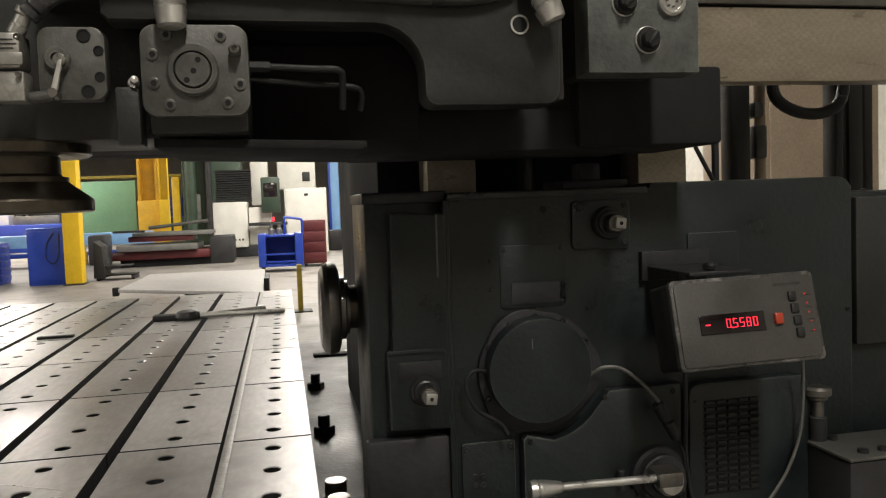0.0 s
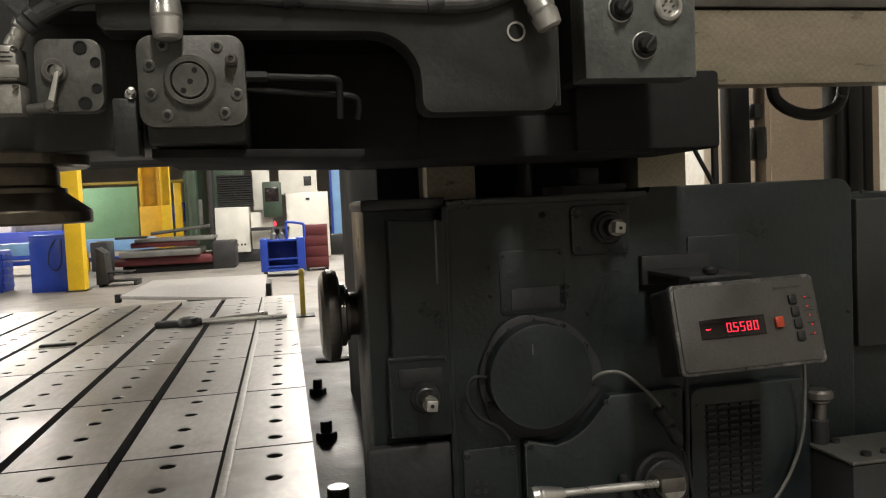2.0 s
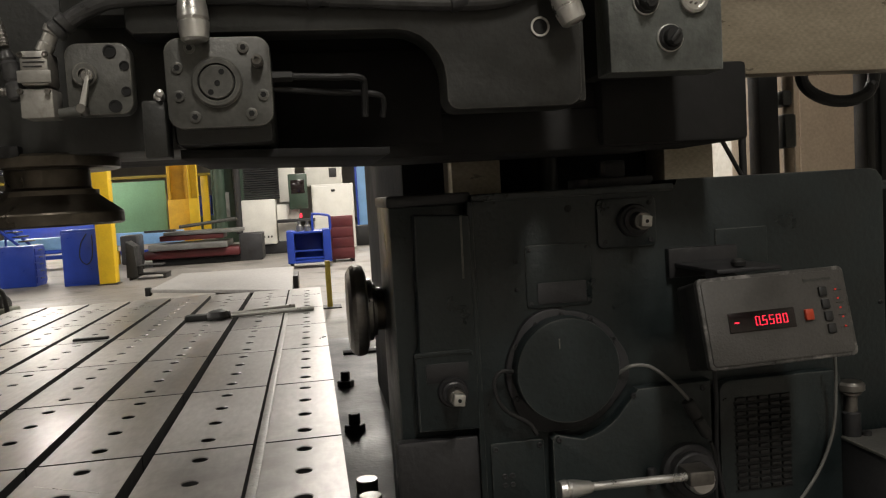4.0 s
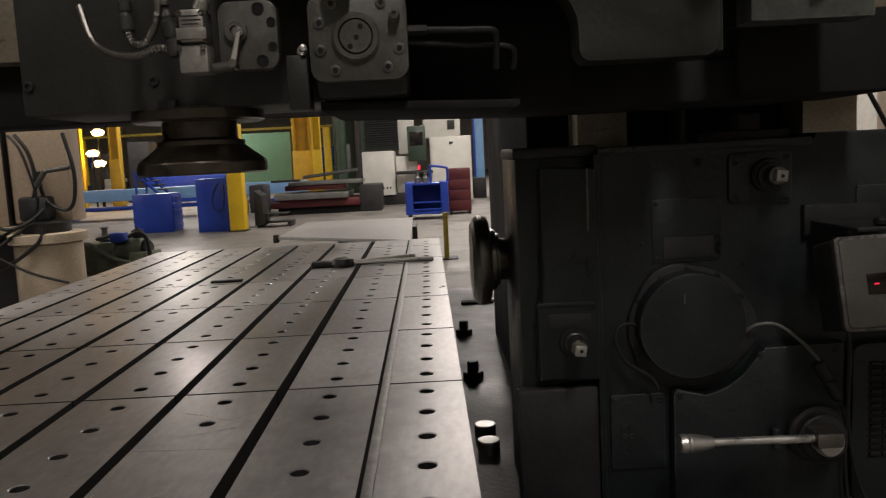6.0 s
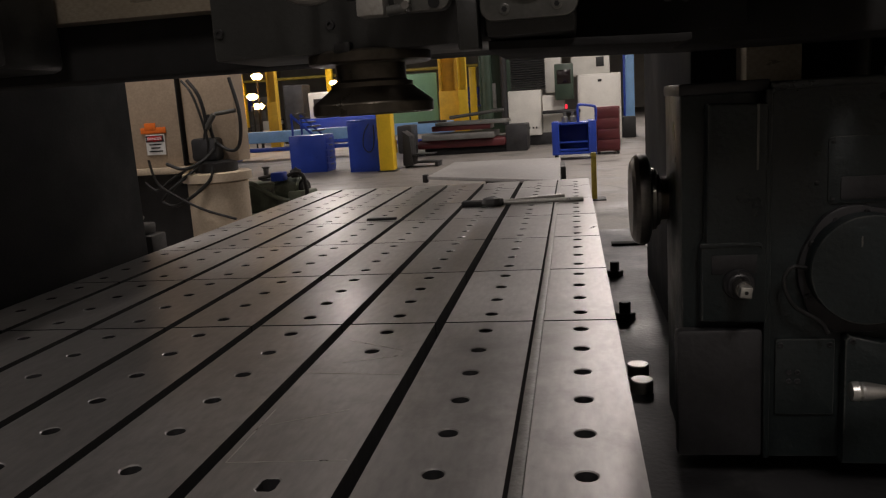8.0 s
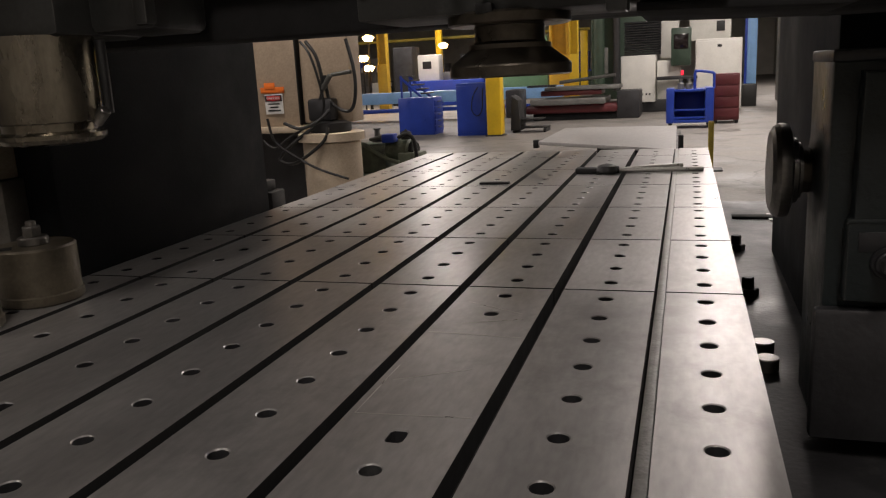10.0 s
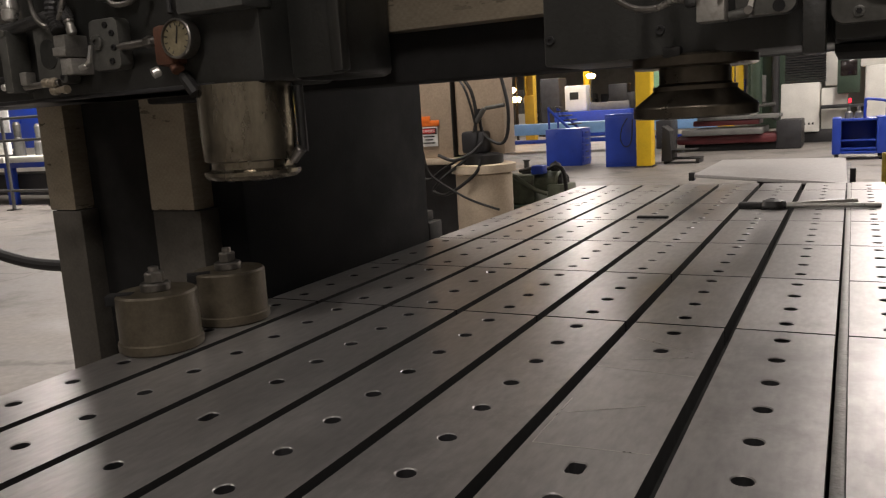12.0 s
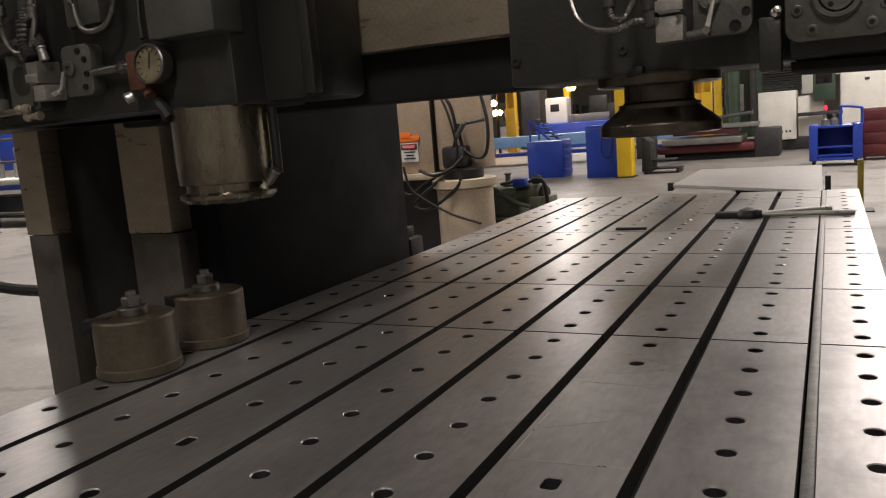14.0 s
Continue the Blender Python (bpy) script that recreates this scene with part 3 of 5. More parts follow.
# valve plate
plate = part("valve_plate", outline(rounded(-0.246, -0.092, 1.424, 1.557, 0.022), F - 0.02, F, 0.004), PLATE, head, "worn grey square valve plate")
part("valve_ring", lathe([(0.037, 0), (0.037, 0.007), (0.034, 0.010), (0.0275, 0.010), (0.0275, 0.0)], (-0.172, F - 0.02, 1.490), (0, -1, 0), 48), PLATE, plate)
part("ring_groove", lathe([(0.0278, 0), (0.0278, 0.0065), (0.0248, 0.0065)], (-0.172, F - 0.02, 1.490), (0, -1, 0), 40), VOID, plate)
part("valve_cap", lathe([(0.0248, 0), (0.0248, 0.009), (0.0235, 0.0105), (0, 0.0105)], (-0.172, F - 0.02, 1.490), (0, -1, 0), 40), PLATE, plate)
for dx, dz in ((-0.009, -0.015), (0.001, -0.002), (0.008, 0.014)):
    part("cap_hole", lathe([(0.0042, 0), (0.0042, 0.0005), (0, 0.0005)], (-0.172 + dx, F - 0.0306, 1.490 + dz), (0, -1, 0), 12), VOID, plate)
for bx, bz in ((-0.208, 1.541), (-0.131, 1.540), (-0.228, 1.513), (-0.228, 1.472), (-0.207, 1.441), (-0.125, 1.443), (-0.106, 1.47)):
    part("cap_screw", bolt_head(bx, F - 0.0205, bz, 0.0085, 0.003, (0, -1, 0)), PLATE, plate)
    part("socket", lathe([(0.0046, 0), (0.0046, 0.0008), (0, 0.0008)], (bx, F - 0.0237, bz), (0, -1, 0), 6), VOID, plate)
part("bleed_fitting", lathe([(0.009, 0), (0.009, 0.012), (0.007, 0.014), (0.007, 0.024), (0.004, 0.024), (0.004, 0.016), (0, 0.016)], (-0.111, F - 0.02, 1.518), (0, -1, 0), 20), DULL, plate)
# second plate with the limit switch
plate2 = part("switch_plate", outline(rounded(-0.386, -0.294, 1.45, 1.554, 0.018), F - 0.012, F + 0.02, 0.004), PLATE, head, "worn grey plate with bores")
for bx, bz, br in ((-0.322, 1.541, 0.0095), (-0.303, 1.520, 0.007), (-0.303, 1.483, 0.007), (-0.320, 1.462, 0.0095)):
    part("bore", lathe([(br, 0), (br, 0.002), (br * 0.75, 0.002), (br * 0.75, 0.0006), (0, 0.0006)], (bx, F - 0.012, bz), (0, -1, 0), 18), VOID, plate2)
part("roller", lathe([(0.0175, 0), (0.0175, 0.008), (0.0155, 0.010), (0.008, 0.010), (0.008, 0.004), (0, 0.004)], (-0.358, F - 0.012, 1.508), (0, -1, 0), 28), PLATE, plate2)
part("lever", outline([(-0.3535, 1.503), (-0.3475, 1.505), (-0.3565, 1.462), (-0.3625, 1.458), (-0.3655, 1.462)], F - 0.034, F - 0.027, 0.001), STEEL, plate2, "bright thin lever")
part("lever_eye", lathe([(0.008, 0), (0.008, 0.006), (0.004, 0.007), (0, 0.007)], (-0.3515, F - 0.026, 1.505), (0, -1, 0), 16), DULLER, plate2)
part("lever_pin", rod((-0.363, F - 0.036, 1.458), (-0.363, F - 0.01, 1.456), 0.007), DULL, plate2)
part("lever_pin", rod((-0.394, F - 0.026, 1.452), (-0.363, F - 0.028, 1.455), 0.008), PLATE, plate2)
# limit switch
switch = thing("limit_switch", (-0.42, F, 1.449), "grey limit switch with a worn label plate", "limit switch", "limit switches")
part("switch_body", box(-0.438, -0.400, F - 0.04, F + 0.012, 1.491, 1.540, 0.004), DULLER, switch)
part("mount_plate", box(-0.443, -0.399, F - 0.034, F + 0.012, 1.447, 1.488, 0.002), PALEPLATE, switch, "pale scuffed mounting plate")
part("label_plate", box(-0.4415, -0.3965, F - 0.0435, F - 0.0385, 1.495, 1.512, 0.001), PALEPLATE, switch)
for i in range(3):
    part("text_bar", box(-0.433, -0.408 + 0.004 * (i % 2), F - 0.0412, F - 0.0395, 1.517 + i * 0.006, 1.5185 + i * 0.006, 0), CAST, switch)
for bx, bz in ((-0.404, 1.483), (-0.436, 1.534), (-0.403, 1.534), (-0.44, 1.484)):
    part("cover_screw", bolt_head(bx, F - 0.038, bz, 0.0042, 0.004, (0, -1, 0)), DULL, switch)
part("gland", lathe([(0.010, 0), (0.012, 0.003), (0.012, 0.016), (0.0105, 0.018), (0.0105, 0.030), (0.0135, 0.033), (0.0135, 0.042)], (-0.412, F - 0.018, 1.538), (0.5, 0, 1), 20), DULLER, switch)
part("gland_nut", lathe([(0.015, 0), (0.0165, 0.003), (0.0165, 0.010), (0.013, 0.013), (0.0165, 0.016), (0.0165, 0.026), (0.013, 0.029)], (-0.394, F - 0.018, 1.567), (0.8, 0, 0.75), 20), HOSE, switch)
hose = thing("armoured_hose", (-0.2, F, 1.55), "black armoured cable hose along the head", "hose", "hoses on the machine")
part("hose_line", tube([(-0.378, F - 0.02, 1.580), (-0.342, F - 0.022, 1.600), (-0.295, F - 0.02, 1.613), (-0.15, F - 0.02, 1.615), (0.04, F - 0.02, 1.606), (0.18, F - 0.02, 1.600), (0.27, F - 0.02, 1.603), (0.33, F - 0.02, 1.625)], 0.0125, 14, 10), HOSE, hose)
for cx, cz in ((-0.02, 1.611), (0.2, 1.602)):
    part("hose_clip", rod((cx - 0.014, F - 0.02, cz - 0.004), (cx + 0.014, F - 0.02, cz + 0.002), 0.0145), CAST, hose)
hose2 = thing("flex_conduit", (-0.5, F, 1.45), "looped grey flexible conduits beside the limit switch", "conduit", "hoses on the machine")
part("conduit_line", tube([(-0.463, F - 0.015, 1.550), (-0.468, F - 0.01, 1.575), (-0.482, F, 1.61), (-0.495, F + 0.01, 1.66)], 0.006, 10, 10, ribs=0.14), DULL, hose2)
part("conduit_line", tube([(-0.452, F - 0.02, 1.484), (-0.48, F - 0.02, 1.487), (-0.51, F - 0.02, 1.478), (-0.548, F - 0.02, 1.482), (-0.58, F - 0.012, 1.505), (-0.60, F, 1.56)], 0.0055, 10, 10, ribs=0.14), DULL, hose2)
part("conduit_line", tube([(-0.522, F - 0.02, 1.515), (-0.512, F - 0.022, 1.495), (-0.492, F - 0.022, 1.50), (-0.474, F - 0.02, 1.54), (-0.478, F - 0.01, 1.60), (-0.49, F, 1.66)], 0.0055, 10, 10, ribs=0.14), DULL, hose2)
part("conduit_line", tube([(-0.524, F - 0.015, 1.56), (-0.522, F - 0.01, 1.60), (-0.53, F, 1.66)], 0.006, 10, 10, ribs=0.12), DULL, hose2)
part("plug", lathe([(0.011, 0), (0.0135, 0.004), (0.0135, 0.022), (0.0105, 0.026), (0.0125, 0.030), (0.0125, 0.052), (0.010, 0.056), (0.011, 0.060), (0.007, 0.070)], (-0.449, F - 0.02, 1.474), (-0.16, 0, 1), 18), HOSE, hose2)
part("plug", lathe([(0.007, 0), (0.011, 0.005), (0.011, 0.025), (0.0085, 0.03), (0.0105, 0.033), (0.0105, 0.046), (0.006, 0.052)], (-0.522, F - 0.018, 1.512), (-0.04, 0, 1), 18), HOSE, hose2)
for bx, bz in ((-0.530, 1.452), (-0.742, 1.452)):
    part("side_screw", bolt_head(bx, F + 0.106, bz, 0.009, 0.006, (0, -1, 0)), BLACK, head)
part("grease_nipple", lathe([(0.004, 0), (0.008, 0.002), (0.008, 0.012), (0.004, 0.016), (0.006, 0.02), (0.0055, 0.026), (0, 0.028)], (-0.262, F + 0.01, 1.474), (0.25, -1, 0.2), 16), STEEL, head, "bright grease nipple")
part("oil_pipe", tube([(-0.10, F - 0.0, 1.499), (-0.06, F + 0.01, 1.500), (0.0, F + 0.02, 1.499), (0.042, F + 0.02, 1.497), (0.05, F + 0.03, 1.485), (0.05, F + 0.05, 1.44)], 0.0055, 10), BLACK, head)
part("oil_pipe", tube([(-0.10, F + 0.01, 1.483), (0.0, F + 0.04, 1.478), (0.07, F + 0.05, 1.474), (0.082, F + 0.06, 1.46), (0.08, F + 0.07, 1.44)], 0.005, 10), BLACK, head)
part("pipe_nut", rod((-0.095, F - 0.0, 1.499), (-0.062, F + 0.008, 1.5), 0.009, 6), BLACK, head)
port = part("oil_port", lathe([(0.0155, 0), (0.0155, 0.004), (0.0125, 0.004), (0.0125, 0.0005), (0, 0.0005)], (0.333, F - 0.009, 1.562), (0, -1, 0), 28), STEEL, head, "bright ringed oil port")
part("port_bore", lathe([(0.0122, 0), (0.0122, 0.0008), (0, 0.0008)], (0.333, F - 0.0098, 1.562), (0, -1, 0), 24), VOID, port)


def turned_plug(place, axis, s=1.0):
    p = thing("clamp_handle", place, "bright turned steel ball-end clamp handle", "handle", "clamp handles")
    part("grip", lathe([(0.012 * s, 0), (0.0165 * s, 0.003 * s), (0.0185 * s, 0.018 * s), (0.0185 * s, 0.022 * s), (0.0165 * s, 0.024 * s), (0.0185 * s, 0.027 * s), (0.0175 * s, 0.04 * s), (0.0115 * s, 0.078 * s), (0.01 * s, 0.084 * s)], place, axis, 28), STEEL, p)
    part("stem", lathe([(0.009 * s, 0), (0.009 * s, 0.14 * s), (0.008 * s, 0.145 * s)], Vector(place) + Vector(axis).normalized() * 0.083 * s, axis, 20), DULL, p)
    return p


turned_plug((-0.196, F - 0.045, 1.545), (-0.02, 0.05, 1), 1.22)
turned_plug((0.378, F - 0.05, 1.558), (-0.42, 0.1, 1), 1.2)
# switch box
sbox = thing("switch_box", (0.55, F, 1.485), "scuffed grey pendant switch box with rotary switches", "switch box")
part("box_body", box(0.452, 0.652, F - 0.004, F + 0.06, 1.487, 1.80, 0.004), BOXPAINT, sbox)
# near-black bracket: the shade behind the box is in its colour
part("box_bracket", box(0.47, 0.63, F + 0.06, -0.985, 1.50, 1.80, 0.004), VOID, sbox)
for kx, kz, big in ((0.556, 1.540, 1.0), (0.516, 1.600, 1.0)):
    k = part("rotary_switch", lathe([(0.021, 0), (0.021, 0.006), (0.018, 0.010), (0.015, 0.010), (0.0145, 0.020), (0.013, 0.022), (0, 0.022)], (kx, F - 0.004, kz), (0, -1, 0), 28), BLACK, sbox)
    part("switch_ring", lathe([(0.0225, 0), (0.0225, 0.004), (0.0195, 0.006), (0.0195, 0.0)], (kx, F - 0.0045, kz), (0, -1, 0), 28), STEEL, k)
    part("switch_bar", box(kx - 0.004, kx + 0.004, F - 0.032, F - 0.02, kz - 0.013, kz + 0.013, 0.002, turn=Matrix.Rotation(0.7, 3, "Y")), BLACK, k)
k = part("pilot_socket", lathe([(0.024, 0), (0.024, 0.008), (0.02, 0.011), (0.017, 0.011), (0.017, 0.003), (0, 0.003)], (0.600, F - 0.004, 1.603), (0, -1, 0), 28), STEEL, sbox)
for a in range(6):
    part("pin", rod((0.600 + 0.009 * math.cos(a), F - 0.007, 1.603 + 0.009 * math.sin(a)), (0.600 + 0.009 * math.cos(a), F - 0.012, 1.603 + 0.009 * math.sin(a)), 0.002, 8), DULL, k)


site()
spin = thing("spindle", (-0.455, -1.33, 1.283), "oil-stained flared spindle with a face-mill arbor", "spindle", "vertical spindles")
part("quill_flange", lathe([(0.02, 1.368), (0.104, 1.368), (0.11, 1.371), (0.11, 1.386), (0.106, 1.390), (0.085, 1.391), (0.085, 1.43), (0, 1.43)], (-0.455, -1.33, 0), steps=64), BRONZE, spin)
part("arbor", lathe([(0, 1.279), (0.104, 1.279), (0.1095, 1.282), (0.1095, 1.298), (0.108, 1.301), (0.081, 1.322), (0.074, 1.328), (0.074, 1.336), (0.066, 1.337), (0.063, 1.341), (0.063, 1.369), (0, 1.369)], (-0.455, -1.33, 0), steps=64), BRONZE, spin)
part("drive_key", box(-0.49, -0.46, -1.44, -1.41, 1.384, 1.402, 0.003), BLACK, spin)

# ---- left milling head ----
site((1.05, 0.03), (1, 0), (1, -0.012))
lh = thing("milling_unit", (-1.75, -1.15, 1.42), "dark cast milling unit with hydraulic valves and a gauge", "milling unit")
part("casting", box(-2.25, -1.425, -1.30, -0.985, 1.425, 2.3, 0.02), HEADPAINT, lh)
part("side_casting", box(-1.425, -1.252, -1.20, -0.985, 1.43, 2.3, 0.02), HEADPAINT, lh)
part("lower_lip", box(-2.45, -1.58, -1.30, -1.05, 1.425, 1.437, 0.004), CAST, lh)
part("saddle_wing", box(-2.78, -2.25, -1.12, -0.985, 1.428, 1.70, 0.01), HEADPAINT, lh)
part("feed_rod", rod((-2.75, -1.16, 1.515), (-2.25, -1.16, 1.515), 0.011), CAST, lh)
part("elbow", tube([(-2.03, -1.36, 1.70), (-2.03, -1.365, 1.64), (-2.01, -1.37, 1.60)], 0.02, 10, 10, ribs=0.1), BLACK, lh)
part("brass_nipple", lathe([(0.009, 0), (0.013, 0.004), (0.013, 0.02), (0.009, 0.024), (0.009, 0.045), (0.012, 0.048), (0.012, 0.06)], (-2.10, -1.345, 1.452), (1, 0, 0), 12), WAY, lh)
part("top_cover", box(-1.62, -1.42, -1.36, -1.25, 1.60, 1.9, 0.008), PANELPAINT, lh)
part("rib", box(-1.287, -1.252, -1.23, -1.19, 1.44, 2.0, 0.008), HEADPAINT, lh)
vp = part("valve_plate", outline(rounded(-2.147, -2.035, 1.468, 1.628, 0.012), -1.345, -1.30, 0.004), PLATE, lh)
part("valve_window", outline(rounded(-2.125, -2.062, 1.51, 1.59, 0.03), -1.3475, -1.3445, 0.001), HEADPAINT, vp)
for bx, bz in ((-2.055, 1.612), (-2.048, 1.575), (-2.045, 1.522), (-2.052, 1.485)):
    part("cap_screw", bolt_head(bx, -1.345, bz, 0.007, 0.004, (0, -1, 0)), VOID, vp)
vp2 = part("switch_plate", outline(rounded(-1.935, -1.833, 1.49, 1.622, 0.018), -1.345, -1.30, 0.004), PLATE, lh)
for bx, bz in ((-1.872, 1.605), (-1.852, 1.582), (-1.85, 1.545), (-1.86, 1.512)):
    part("cap_screw", bolt_head(bx, -1.345, bz, 0.008, 0.005, (0, -1, 0)), VOID, vp2)
part("roller", lathe([(0.0195, 0), (0.0195, 0.008), (0.017, 0.010), (0.008, 0.010), (0.008, 0.004), (0, 0.004)], (-1.905, -1.345, 1.563), (0, -1, 0), 28), PLATE, vp2)
part("lever", outline([(-1.917, 1.556), (-1.908, 1.556), (-1.922, 1.512), (-1.944, 1.500), (-1.948, 1.508), (-1.93, 1.518)], -1.366, -1.358, 0.001), STEEL, vp2, "bright bent lever")
part("lever_pin", rod((-1.96, -1.362, 1.500), (-1.935, -1.362, 1.506), 0.008), DULLER, vp2)
part("side_bracket", box(-2.258, -2.224, -1.37, -1.30, 1.455, 1.625, 0.006), PLATE, lh)
part("bracket_eye", rod((-2.262, -1.372, 1.612), (-2.262, -1.345, 1.612), 0.012), PLATE, lh)
part("bracket_eye", rod((-2.236, -1.374, 1.618), (-2.236, -1.345, 1.618), 0.011), PLATE, lh)
part("oil_fitting", lathe([(0.006, 0), (0.010, 0.004), (0.010, 0.018), (0.007, 0.022), (0.010, 0.026), (0.010, 0.042), (0.006, 0.046)], (-2.30, -1.345, 1.474), (1, 0, 0), 14), STEEL, lh)
part("oil_fitting", box(-2.195, -2.168, -1.368, -1.335, 1.472, 1.508, 0.004), DULLER, lh)
part("oil_fitting", rod((-2.20, -1.35, 1.468), (-2.06, -1.35, 1.472), 0.009), DULL, lh)
part("brass_fitting", lathe([(0.009, 0), (0.013, 0.004), (0.013, 0.022), (0.009, 0.026), (0.014, 0.030), (0.014, 0.046), (0.009, 0.05)], (-2.12, -1.352, 1.474), (1, 0, -0.05), 14), WAY, lh)
ls = thing("limit_switch", (-2.01, -1.33, 1.487), "grey limit switch with a worn label plate", "limit switch", "limit switches")
part("switch_body", box(-2.034, -1.992, -1.375, -1.30, 1.534, 1.592, 0.004), DULLER, ls)
part("label_plate", box(-2.036, -1.990, -1.379, -1.3745, 1.538, 1.560, 0.001), PALEPLATE, ls)
part("mount_plate", box(-2.024, -1.982, -1.370, -1.30, 1.488, 1.530, 0.002), PALEPLATE, ls, "pale scuffed mounting plate")
part("gland", lathe([(0.011, 0), (0.013, 0.003), (0.013, 0.018), (0.0115, 0.02), (0.0115, 0.03), (0.015, 0.034), (0.015, 0.042)], (-1.985, -1.352, 1.592), (-0.25, 0, 1), 20), DULLER, ls)
part("conduit", tube([(-1.993, -1.352, 1.628), (-2.004, -1.352, 1.650), (-2.022, -1.35, 1.675), (-2.032, -1.35, 1.71), (-2.026, -1.35, 1.76), (-2.0, -1.34, 1.85)], 0.0165, 14, 10, ribs=0.07), HOSE, ls)
turned_plug((-2.152, -1.40, 1.641), (-0.02, 0.05, 1), 1.2)
pg = thing("pressure_gauge", (-1.66, -1.33, 1.50), "round pressure gauge on a rust-red fitting", "gauge")
GAX = Vector((-0.03, -1, 0.04)).normalized()
GC = Vector((-1.632, -1.35, 1.546))
part("case", lathe([(0.040, -0.03), (0.047, -0.028), (0.049, 0.0), (0.049, 0.006), (0.046, 0.009), (0.043, 0.009), (0.043, 0.002), (0, 0.002)], GC, GAX, 40), DULL, pg)
dial = part("dial", lathe([(0.0425, 0.0025), (0.0425, 0.0035), (0, 0.0035)], GC, GAX, 36), DIAL, pg, "pale yellowed gauge dial")
side = Vector((0, 0, 1)).cross(GAX).normalized()
part("needle", rod(GC + GAX * 0.006 - Vector((0, 0, 0.012)), GC + GAX * 0.006 + Vector((0, 0, 0.03)) + side * 0.008, 0.0016, 6), INK, dial)
for a in range(12):
    t = radians(-40 + a * 26)
    d = side * math.cos(t) + Vector((0, 0, 1)) * math.sin(t)
    part("tick", rod(GC + GAX * 0.0045 + d * 0.031, GC + GAX * 0.0045 + d * 0.039, 0.0012, 6), INK, dial)
part("fitting", box(-1.715, -1.655, -1.35, -1.29, 1.485, 1.585, 0.012), RUST, pg, "rust-red cast fitting")
part("stem", rod((-1.68, -1.32, 1.50), (-1.66, -1.33, 1.47), 0.016), RUST, pg)
part("pipe", rod((-1.85, -1.335, 1.545), (-1.71, -1.335, 1.55), 0.011), DULL, pg)
part("elbow", lathe([(0.014, 0), (0.016, 0.004), (0.016, 0.02), (0.012, 0.024)], (-1.75, -1.335, 1.549), (1, 0, 0), 6), DULL, pg)
part("drain_plug", lathe([(0.010, 0), (0.013, 0.003), (0.013, 0.02), (0, 0.022)], (-1.705, -1.345, 1.475), (-0.4, -0.6, -0.3), 14), STEEL, pg)
part("strap", tube([(-1.66, -1.31, 1.46), (-1.64, -1.32, 1.44), (-1.615, -1.325, 1.41)], 0.016, 8), BLACK, pg)
lc = thing("flex_conduit", (-1.9, -1.36, 1.55), "looped grey flexible conduits over the valves", "conduit", "hoses on the machine")
part("sheath", tube([(-2.03, -1.345, 1.655), (-2.12, -1.345, 1.642), (-2.26, -1.34, 1.63), (-2.56, -1.33, 1.62)], 0.017, 12, 10, ribs=0.05), HOSE, lc)
part("conduit_line", tube([(-2.12, -1.36, 1.75), (-2.10, -1.37, 1.66), (-2.06, -1.37, 1.62), (-2.01, -1.37, 1.63), (-1.99, -1.36, 1.70), (-1.99, -1.35, 1.80)], 0.007, 10, 8, ribs=0.12), DULL, lc)
part("conduit_line", tube([(-1.86, -1.35, 1.80), (-1.84, -1.36, 1.68), (-1.80, -1.365, 1.645), (-1.74, -1.36, 1.66), (-1.71, -1.35, 1.74), (-1.71, -1.34, 1.85)], 0.007, 10, 8, ribs=0.12), DULL, lc)
part("conduit_line", tube([(-1.66, -1.32, 1.80), (-1.665, -1.33, 1.68), (-1.655, -1.34, 1.61)], 0.007, 10, 8), BLACK, lc)
for cx, cz in ((-1.995, 1.70), (-2.115, 1.72), (-1.855, 1.72), (-1.71, 1.72)):
    part("plug", lathe([(0.011, 0), (0.014, 0.006), (0.014, 0.03), (0.010, 0.035), (0.013, 0.04), (0.013, 0.06), (0.008, 0.066)], (cx, -1.36, cz), (0, 0, 1), 16), DULL, lc)
part("terminal_box", box(-1.90, -1.78, -1.345, -1.30, 1.665, 1.78, 0.008), PLATE, lc)
lspin = thing("spindle", (-1.55, -1.22, 1.185), "stained bright steel spindle nose with a grooved collar", "spindle", "vertical spindles")
part("quill", lathe([(0.108, 1.235), (0.118, 1.238), (0.119, 1.25), (0.121, 1.30), (0.121, 1.43), (0, 1.43)], (-1.55, -1.22, 0), steps=64), NOSE, lspin)
part("collar", lathe([(0, 1.186), (0.09, 1.186), (0.112, 1.190), (0.121, 1.2), (0.121, 1.21), (0.105, 1.215), (0.103, 1.217), (0.103, 1.236), (0, 1.236)], (-1.55, -1.22, 0), steps=64), NOSE, lspin)
part("pawl", rod((-1.425, -1.17, 1.25), (-1.425, -1.17, 1.42), 0.012), BLACK, lspin)
part("pawl_knob", rod((-1.44, -1.2, 1.23), (-1.41, -1.2, 1.26), 0.014), DULL, lspin)

# ---- side milling head on the right upright ----
C = -1.03
site((0.931, -0.0115), (0.92, -0.242), (0.92, 0.0918))
sh = thing("side_milling_unit", (0.7, -0.8, 0.5), "dark grey-green side milling unit with bolted covers", "milling unit")
body = [(0.295, 0.5), (1.257, 0.5), (1.257, 1.288), (1.243, 1.306), (1.225, 1.312), (0.755, 1.312), (0.75, 1.300), (0.295, 1.302)]
part("housing", outline(body, C, -0.735, 0.004), PAINT, sh)
part("top_rail", box(0.295, 0.745, C - 0.004, C + 0.03, 1.288, 1.304, 0.003), PAINT, sh)
part("nose_housing", box(0.124, 0.292, C + 0.03, -0.735, 0.5, 1.300, 0.01), PAINT, sh)
